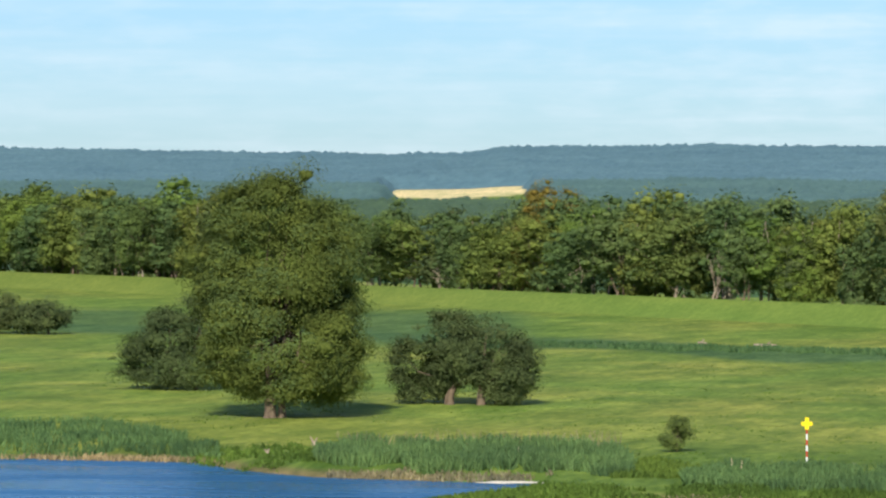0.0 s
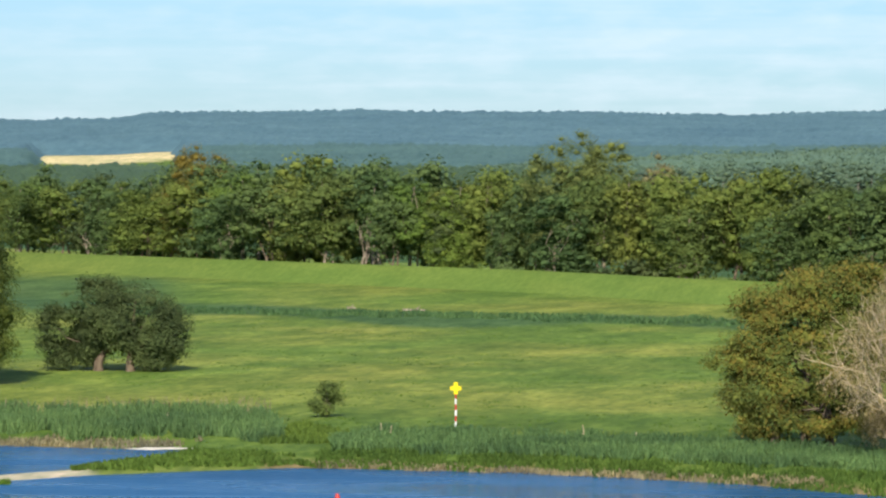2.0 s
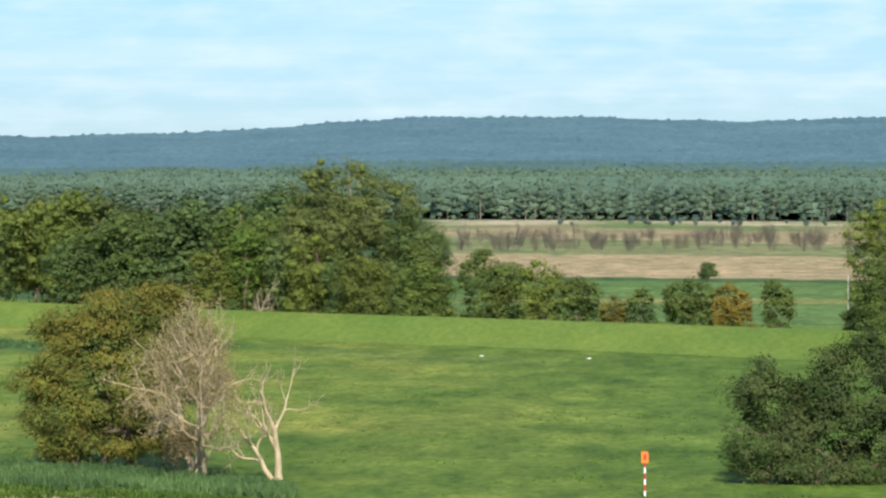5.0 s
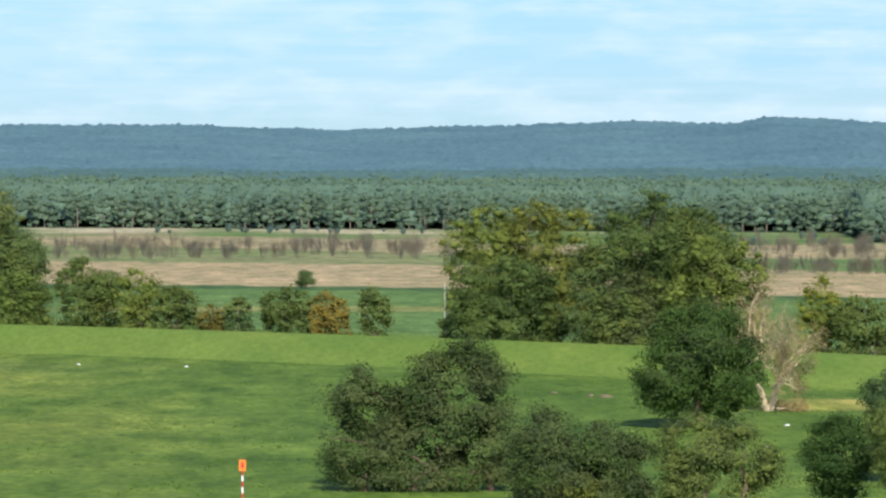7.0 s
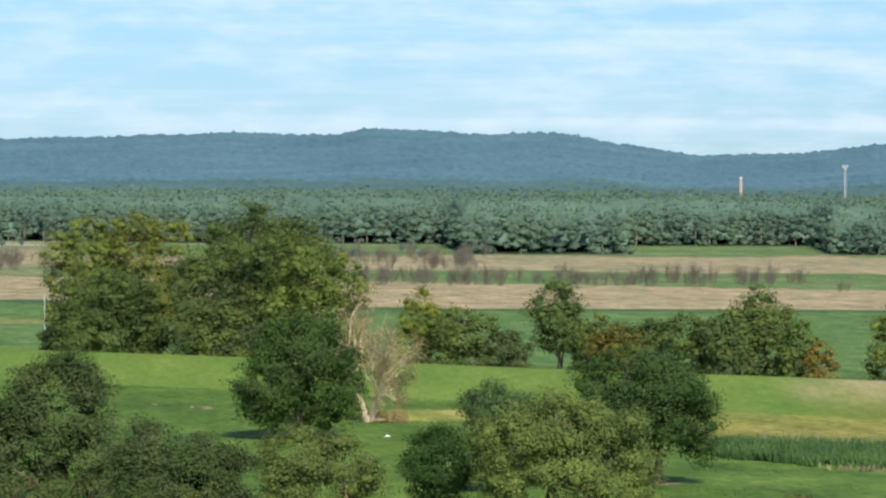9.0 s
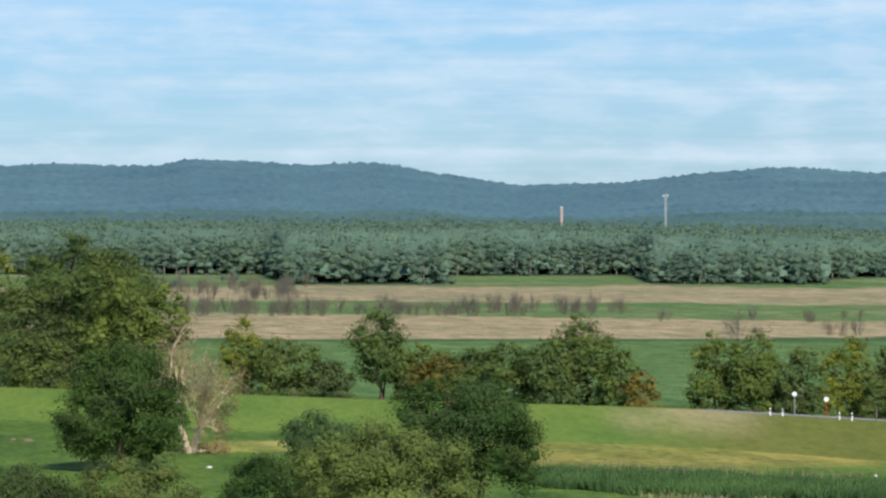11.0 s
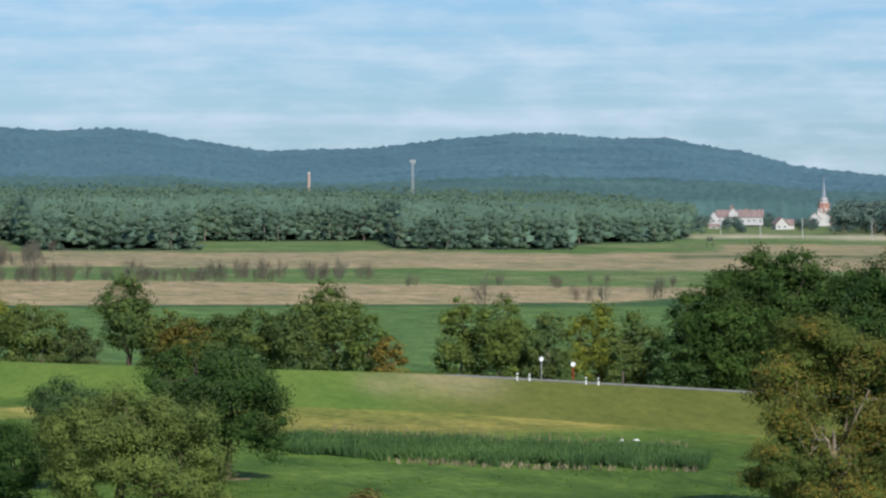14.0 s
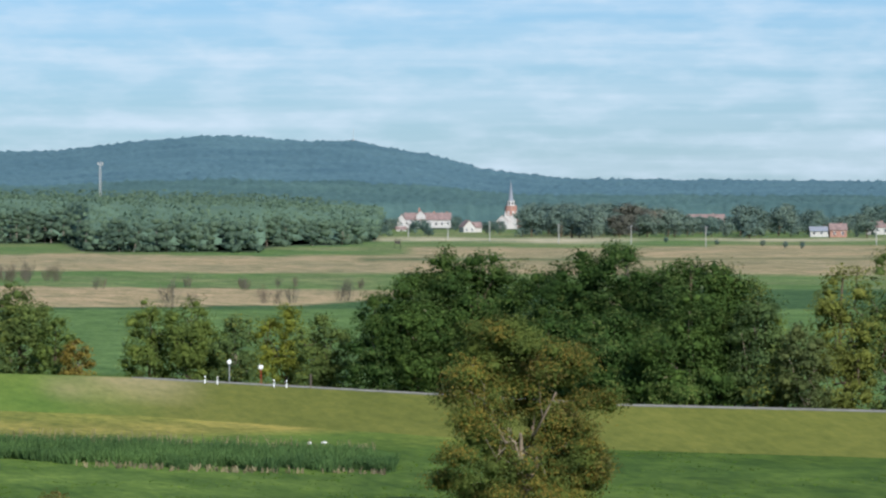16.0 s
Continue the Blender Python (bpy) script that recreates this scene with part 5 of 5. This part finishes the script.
# low bushes among the willows
for seed, b, dip, h, w, mat, label in ((61, 515, 596, 2.6, 2.6, LEAF_OLIVE, "yellowish low bush below the willow"), (62, 1600, 606, 2.1, 2.6, LEAF_RUST, "low ochre bush in the grass"), (63, 640, 600, 2.6, 4, LEAF_WILLOW, "low green bush between the willows"),
                                       (64, 30, 205, 4.0, 3.8, LEAF_OAK, "round dark tree at the edge of the stubble"), (65, 1170, 480, 1.6, 1.8, LEAF_OAK, "low dark bush behind the willows")):
    rng = np.random.default_rng(seed)
    leafy_tree(seed, on_meadow(b, dip), round_lobes(rng, h, w, 0.02), mat, label, leaf=0.24, clump=0.56, trunks=((0, 0, 0.08),), limbs=4, name="shrub", category="shrub")


# ---- road, posts and signs on the dyke ----
def on_crest(b, off=0.0):
    return place(b, far(curve(CREST, b), 3.0) + off, 3.0 - max(0.0, abs(off) - 2) * 0.2)


def road():
    bs = np.arange(1745, 5000, 12.0)
    v = []
    for b in bs:
        narrow = min(1.0, (b - 1735) / 60)
        for off, z in ((-1.9, 2.97), (-0.9, 3.07), (1.0, 3.09), (2.0, 2.97)):
            v.append(tuple(place(b, far(curve(CREST, b), 3.0) + off * narrow, z)))
    f = [(i * 4 + j, i * 4 + j + 1, (i + 1) * 4 + j + 1, (i + 1) * 4 + j) for i in range(len(bs) - 1) for j in range(3)]
    tagged(quads("road", v, np.array(f)[:, ::-1], CONCRETE), "narrow pale concrete road along the dyke top", "road", kind="structure")


road()


def marker_post(b):
    root = thing("marker_post", on_crest(b, -2.9), "short white roadside marker post with a dark band", "post", "marker posts on the dyke", turn=-b / UNIT)
    bm = bmesh.new()
    box(bm, 0, 0, -0.1, 0.14, 0.1, 1.05)
    part("body", bm, WHITE, root)
    bm = bmesh.new()
    box(bm, 0, 0, 0.62, 0.15, 0.11, 0.14)
    part("band", bm, BLACK, root, "dark band")


for b in (1874, 1896, 1996, 2018):
    marker_post(b)


def road_sign(b, height, off, pole_mat, label):
    root = thing("road_sign", on_crest(b, off), label, "sign", "road signs on the dyke", turn=-b / UNIT)
    bm = bmesh.new()
    post(bm, -0.2, height, 0.05, 0.05)
    part("pole", bm, pole_mat, root)
    bm = bmesh.new()
    bmesh.ops.create_cone(bm, cap_ends=True, segments=20, radius1=0.25, radius2=0.25, depth=0.04, matrix=Matrix.Translation((0, -0.08, height - 0.3)) @ Matrix.Rotation(radians(90), 4, "X"))
    part("plate", bm, WHITE, root, "white round plate")


road_sign(1917, 2.6, 0.5, STEEL, "white round road sign on a steel pole")
road_sign(1973, 2.2, 0.8, RED, "white round road sign on a rusty pole")
bm = bmesh.new()
post(bm, -0.2, 1.5, 0.08, 0.07)
fence_post = tagged(part("wooden_post", bm, WOOD), "grey wooden post beside the dyke road", "post")
fence_post.matrix_basis = Matrix.Translation(on_crest(2061, -1.5))


# ---- poles, masts and the hunting hide ----
def power_pole(b, dip, height, arms=True, stout=0.19):
    root = thing("power_pole", on_meadow(b, dip), "slender pale power pole in the fields", "pole", "power poles in the fields", turn=-b / UNIT)
    bm = bmesh.new()
    post(bm, -0.3, height, stout, stout * 0.8)
    part("pole", bm, POLE, root)
    if arms:
        bm = bmesh.new()
        box(bm, 0, 0, height - 0.5, 1.9, 0.12, 0.12)
        part("cross_arm", bm, STEEL, root)


for b, dip, top in ((2234, 98, 66), (2304, 103, 68), (2378, 105, 69), (2500, 109, 74), (2628, 111, 76), (2760, 115, 78), (3060, 112, 84)):
    power_pole(b, dip, (dip - top) * far(dip) / UNIT)
power_pole(277, 290, 8.0, False, 0.1)


def radio_mast(b, dist, top_z, foot_z):
    root = thing("radio_mast", place(b, dist, foot_z), "pale grey lattice radio mast above the pine forest", "mast", turn=-b / UNIT)
    h = top_z - foot_z
    corners = [(-0.5, -0.5), (0.5, -0.5), (0.5, 0.5), (-0.5, 0.5)]
    for x, y in corners:
        bm = bmesh.new()
        post(bm, 0, h, 0.12, 0.1, x, y, 6)
        part("leg", bm, PLASTER, root)
    n = int(h / 2)
    paths = []
    for i in range(n):
        for j in range(4):
            a, c = corners[j], corners[(j + 1) % 4]
            z0, z1 = (i * h / n, (i + 1) * h / n) if (i + j) % 2 else ((i + 1) * h / n, i * h / n)
            paths.append([(np.array([*a, z0]), 0.09), (np.array([*c, z1]), 0.09)])
    tagged(quads("lattice", *tubes(paths, 4), PLASTER, root), "pale steel lattice", kind="stuff")
    for side in (-1, 1):
        bm = bmesh.new()
        box(bm, side * 1.2, 0, h - 1.5, 0.7, 0.8, 1.5)
        part("antenna", bm, PLASTER, root)
    bm = bmesh.new()
    post(bm, h, h + 1.5, 0.1, 0.06)
    part("rod", bm, STEEL, root)


radio_mast(1690, 2600, EYE + 35 * 2600 / UNIT, 1.5)


def chimney(b, dist, top_z):
    root = thing("chimney", place(b, dist, 1.5), "stout red brick chimney above the pine forest", "chimney", turn=-b / UNIT)
    bm = bmesh.new()
    post(bm, 0, top_z - 1.5, 0.95, 0.75, sides=16)
    part("shaft", bm, PALE_BRICK, root)
    bm = bmesh.new()
    post(bm, top_z - 1.5, top_z - 0.6, 0.85, 0.85, sides=16)
    part("cap", bm, PLASTER, root)


chimney(1506, 2600, EYE + 11 * 2600 / UNIT)
ridge_z = ground_height(2137, 4330)
root = thing("hill_mast", place(2137, 4330, ridge_z), "thin grey mast on top of the wooded hill", "mast")
bm = bmesh.new()
post(bm, 0, 24, 0.2, 0.1)
part("pole", bm, POLE, root)
bm = bmesh.new()
box(bm, 0, 0, 0, 1.3, 1.3, 13)
part("tower", bm, POLE, root, "small grey tower")


def hunting_hide(b, dip):
    root = thing("hunting_hide", on_meadow(b, dip), "raised wooden hunting hide at the field edge", "hide", turn=-b / UNIT)
    for x in (-0.8, 0.8):
        for y in (-0.8, 0.8):
            bm = bmesh.new()
            box(bm, x * 1.25, y * 1.25, -0.1, 0.18, 0.18, 2.3)
            part("leg", bm, DARK_WOOD, root)
    bm = bmesh.new()
    box(bm, 0, 0, 2.1, 2.1, 2.0, 1.0)
    part("cabin", bm, DARK_WOOD, root)
    bm = bmesh.new()
    box(bm, 0, 0, 3.5, 2.6, 2.5, 0.18)
    part("roof", bm, DARK_WOOD, root)
    for x in (-0.95, 0.95):
        bm = bmesh.new()
        box(bm, x, 0, 3.1, 0.14, 1.9, 0.42)
        part("corner_post", bm, DARK_WOOD, root)


hunting_hide(2215, 119)


# ---- village ----
def gabled(root, x, y, w, depth, wall, rise, wall_mat, roof_mat, along=True, z=0.0, windows=0):
    """Walls and a gabled roof; along: the ridge runs along x."""
    bm = bmesh.new()
    box(bm, x, y, z - 0.4, w, depth, wall + 0.4)
    hw, hd = w / 2, depth / 2
    ends = [((-hw, -hd), (-hw, hd), (-hw, 0)), ((hw, -hd), (hw, hd), (hw, 0))] if along else [((-hw, -hd), (hw, -hd), (0, -hd)), ((-hw, hd), (hw, hd), (0, hd))]
    for a, b, c in ends:
        bm.faces.new([bm.verts.new((x + a[0], y + a[1], z + wall)), bm.verts.new((x + b[0], y + b[1], z + wall)), bm.verts.new((x + c[0], y + c[1], z + wall + rise))])
    house_wall = part("wall", bm, wall_mat, root)
    o = 0.35
    for s in (-1, 1):
        bm = bmesh.new()
        if along:
            q = [(-hw - o, s * (hd + o), wall - 0.2), (hw + o, s * (hd + o), wall - 0.2), (hw + o, 0, wall + rise), (-hw - o, 0, wall + rise)]
        else:
            q = [(s * (hw + o), -hd - o, wall - 0.2), (s * (hw + o), hd + o, wall - 0.2), (0, hd + o, wall + rise), (0, -hd - o, wall + rise)]
        f = bm.faces.new([bm.verts.new((x + p[0], y + p[1], z + p[2] + 0.05)) for p in q])
        r = bmesh.ops.extrude_face_region(bm, geom=[f])
        for v in (e for e in r["geom"] if isinstance(e, bmesh.types.BMVert)):
            v.co.z += 0.25
        part("roof", bm, roof_mat, root)
    for i in range(windows):
        bm = bmesh.new()
        wx, wy, wz = x - hw + (i + 0.5) * w / windows, y - hd, z + wall * 0.4
        for fx, fz, sx, sz in ((-0.55, 0, 0.1, 1.5), (0.55, 0, 0.1, 1.5), (0, 0, 1.0, 0.1), (0, 1.4, 1.0, 0.1), (0, 0.1, 0.08, 1.3)):
            box(bm, wx + fx, wy - 0.06, wz + fz, sx, 0.12, sz)
        frame_ob = part("window", bm, WHITE, root, "white framed window")
        bm = bmesh.new()
        box(bm, wx, wy - 0.02, wz + 0.1, 1.0, 0.04, 1.3)
        part("pane", bm, PANE, frame_ob, "dark glass pane")
    return house_wall


def stack(root, x, y, z, h=1.6):
    bm = bmesh.new()
    box(bm, x, y, z, 0.9, 0.9, h)
    part("chimney", bm, BRICK, root)


def at_dip(b, dip, dist):
    return place(b, dist, EYE - dip * dist / UNIT)


manor = thing("manor_house", at_dip(2263, 82, 2440), "long white house with a red tiled roof and chimneys", "house", turn=-2263 / UNIT)
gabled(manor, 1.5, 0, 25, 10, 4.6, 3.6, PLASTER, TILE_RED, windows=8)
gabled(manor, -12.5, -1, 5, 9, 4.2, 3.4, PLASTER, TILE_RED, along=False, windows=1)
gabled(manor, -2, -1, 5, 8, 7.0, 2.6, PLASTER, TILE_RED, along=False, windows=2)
stack(manor, -3, 0, 8.5, 2.4)
stack(manor, 5, 0, 7.6)
stack(manor, 12, 0, 7.4)
cottage = thing("cottage", at_dip(2338, 91, 2250), "small white gabled cottage with a red roof", "house", turn=-2338 / UNIT + 0.25)
gabled(cottage, 0, 0, 6, 9, 3.2, 3.2, PLASTER, TILE_RED, along=False, windows=2)
gabled(cottage, 3.5, 5, 9, 6, 2.8, 2.6, PLASTER, TILE_RED)
stack(cottage, 0.5, 3, 5.2)

church = thing("church", at_dip(2412, 86, 2400), "village church with a brick tower and slender pale spire", "church", turn=-2412 / UNIT)
gabled(church, -3.6, -6, 7, 8, 4.5, 3.6, PLASTER, TILE_RED, along=False, windows=2)
gabled(church, 5.5, 3, 12, 8, 5.6, 3.0, BRICK, TILE_RED, windows=4)
bm = bmesh.new()
box(bm, 1.0, 0, -0.5, 6.6, 6.6, 8.5)
part("tower_base", bm, PLASTER, church)
bm = bmesh.new()
post(bm, 8.0, 13.2, 3.5, 3.1, 1.0, 0, 8)
part("tower", bm, BRICK, church, "red brick tower stage")
for i in range(8):
    a = math.pi / 4 * i + math.pi / 8
    bm = bmesh.new()
    box(bm, 1.0 + math.cos(a) * 3.22, math.sin(a) * 3.22, 8.2, 0.35, 1.1, 2.2, a)
    part("arch", bm, PLASTER, church, "white blind arch")
bm = bmesh.new()
post(bm, 13.2, 15.8, 2.35, 2.2, 1.0, 0, 8)
part("belfry", bm, PLASTER, church, "white belfry stage")
for i in range(8):
    a = math.pi / 4 * i + math.pi / 8
    bm = bmesh.new()
    box(bm, 1.0 + math.cos(a) * 2.1, math.sin(a) * 2.1, 13.8, 0.2, 0.6, 1.4, a)
    part("belfry_window", bm, PANE, church)
bm = bmesh.new()
post(bm, 15.8, 26.6, 1.35, 0.05, 1.0, 0, 8)
part("spire", bm, SLATE, church, "pale slate spire")
bm = bmesh.new()
post(bm, 26.4, 27.6, 0.06, 0.05, 1.0, 0, 6)
part("finial", bm, STEEL, church)
for x, y in ((-1.8, -2.8), (3.8, -2.8), (-1.8, 2.8), (3.8, 2.8)):
    bm = bmesh.new()
    post(bm, 7.8, 10.4, 0.7, 0.05, x, y, 6)
    part("pinnacle", bm, PLASTER, church)

for b, dip, dist, w, wall, rise, mat, label in ((2760, 84, 2350, 19, 4.2, 3.4, BRICK, "brick farmhouse with a long red roof among trees"), (2962, 97, 2060, 10, 2.6, 1.8, PLASTER, "long farm building with a pale roof"), (2992, 99, 2040, 7.5, 3.6, 2.6, BRICK, "red brick farmhouse beside a pale barn"),
                                                (3062, 93, 2150, 10, 3.4, 2.6, PLASTER, "white farmhouse at the village edge"), (2221, 90, 2300, 5, 1.8, 1.2, PLASTER, "small white garden shed")):
    house = thing("farmhouse" if w > 6 else "shed", at_dip(b, dip, dist), label, "house" if w > 6 else "shed", turn=-b / UNIT + 0.1)
    gabled(house, 0, 0, w, 8 if w > 6 else 3, wall, rise, mat, SLATE if "pale" in label and mat is PLASTER else TILE_RED, windows=max(1, int(w / 3)))
    if w > 6:
        stack(house, w * 0.2, 0.5, wall + rise - 1.0)


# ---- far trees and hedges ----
# Village foliage lightened towards blue-grey, haze baked into the leaf colour.
LEAF_HAZED = leaf_material("village_leaf", (0.13, 0.195, 0.18), (0.165, 0.235, 0.21), (0.2, 0.275, 0.235), patch=0.1, relief=0.3)
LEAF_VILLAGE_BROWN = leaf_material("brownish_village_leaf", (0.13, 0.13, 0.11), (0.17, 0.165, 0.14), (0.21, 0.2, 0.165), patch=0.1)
# Hedge brown lightened and greyed to carry distance haze in the colour.
LEAF_HEDGE = leaf_material("hazed_hedge", (0.2, 0.18, 0.15), (0.25, 0.225, 0.185), (0.3, 0.27, 0.22), patch=0.1)


def far_trees():
    rng = np.random.default_rng(31)
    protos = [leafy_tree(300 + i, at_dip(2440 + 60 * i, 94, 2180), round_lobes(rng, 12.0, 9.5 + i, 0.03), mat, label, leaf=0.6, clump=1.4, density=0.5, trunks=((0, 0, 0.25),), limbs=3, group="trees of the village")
              for i, (mat, label) in enumerate(((LEAF_HAZED, "tree at the edge of the village, paled by painted haze"), (LEAF_HAZED, "broad tree at the edge of the village, paled by painted haze"), (LEAF_VILLAGE_BROWN, "brownish thin tree at the edge of the village")))]
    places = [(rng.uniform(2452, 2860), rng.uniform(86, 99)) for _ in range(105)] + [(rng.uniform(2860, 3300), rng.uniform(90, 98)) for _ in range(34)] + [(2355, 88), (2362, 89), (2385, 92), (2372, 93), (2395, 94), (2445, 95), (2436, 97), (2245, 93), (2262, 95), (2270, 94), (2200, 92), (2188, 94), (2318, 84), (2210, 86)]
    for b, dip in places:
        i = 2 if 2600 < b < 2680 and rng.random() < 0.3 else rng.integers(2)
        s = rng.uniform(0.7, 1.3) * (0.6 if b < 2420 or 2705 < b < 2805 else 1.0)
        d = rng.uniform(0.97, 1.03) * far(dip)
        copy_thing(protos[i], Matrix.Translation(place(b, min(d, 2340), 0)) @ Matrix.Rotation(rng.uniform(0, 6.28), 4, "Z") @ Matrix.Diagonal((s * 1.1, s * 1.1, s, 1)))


far_trees()


def twig_shrub(seed, where, height, width):
    """An upright bare shrub: a sheaf of thin stems that part towards the top."""
    rng = np.random.default_rng(seed)
    root = thing("shrub", where, "bare brownish shrub in a hedge between the fields", "shrub", "hedge shrubs between the fields")
    paths = []
    for _ in range(16):
        a, q = rng.uniform(0, 6.28), rng.random() ** 0.5
        foot, out = np.array([math.cos(a), math.sin(a), 0]) * q * width * 0.22, np.array([math.cos(a), math.sin(a), 0]) * q * width * 0.5
        tip = out + (0, 0, height * rng.uniform(0.6, 1.0) * (1 - 0.35 * q * q))
        stem = wobble(rng, foot - (0, 0, 0.1), tip, 0.05, 0.025, 3, 0.05)
        paths.append(stem)
        for _ in range(4):
            at = stem[rng.integers(1, 3)][0]
            paths.append([(at, 0.035), (at + (tip - at) * rng.uniform(0.5, 0.9) + rng.normal(0, 0.12, 3) * height, 0.024)])
    tagged(quads("stem_work", *tubes(paths, 3), LEAF_HEDGE, root), kind="stuff")
    return root


def hedges():
    rng = np.random.default_rng(37)
    protos = [twig_shrub(320 + i, place(300 + 200 * i, far(168)), 6.0, 4.8) for i in range(2)]
    protos.append(leafy_tree(330, place(700, far(160)), [(0, 0, 2.6, 1.9, 1.9, 2.4), (1, 0, 1.6, 1.5, 1.5, 1.5)], LEAF_HAZED, "small green bush between the fields", leaf=0.5, clump=0.75, density=0.8, trunks=((0, 0, 0.1),), limbs=3, name="shrub", category="shrub", group="hedge shrubs between the fields"))
    places = [(rng.uniform(-420, 290), rng.uniform(132, 156), rng.uniform(0.5, 1.1), 0) for _ in range(110)] + [(rng.uniform(780, 1620), curve([(780, 172), (1620, 180)], 1200) + rng.uniform(-5, 4), rng.uniform(0.4, 0.9), 0) for _ in range(100)]
    places += [(rng.uniform(770, 1060), rng.uniform(128, 150), rng.uniform(0.6, 1.0), 0) for _ in range(45)]
    places += [(rng.uniform(1620, 2180), rng.uniform(184, 192), rng.uniform(0.35, 0.6), 0) for _ in range(14)] + [(1815, 222, 1.0, 0), (1850, 222, 0.6, 0), (1980, 214, 0.8, 0), (2000, 215, 0.6, 0), (2030, 214, 0.7, 0), (2110, 210, 0.6, 0), (2125, 210, 0.8, 0)]
    places += [(rng.uniform(770, 960), rng.uniform(112, 130), rng.uniform(0.35, 0.65), 2) for _ in range(8)] + [(rng.uniform(-300, 280), rng.uniform(104, 112), rng.uniform(0.35, 0.65), 2) for _ in range(16)] + [(b, dip, 0.45, 2) for b, dip in ((2860, 114), (2780, 112), (2900, 117), (2690, 107), (2930, 118))]
    for b, dip, s, kind in places:
        i = 2 if kind == 2 else rng.integers(2)
        copy_thing(protos[i], Matrix.Translation(place(b, far(dip))) @ Matrix.Rotation(rng.uniform(0, 6.28), 4, "Z") @ Matrix.Diagonal((s, s, s * rng.uniform(0.85, 1.3), 1)))


hedges()
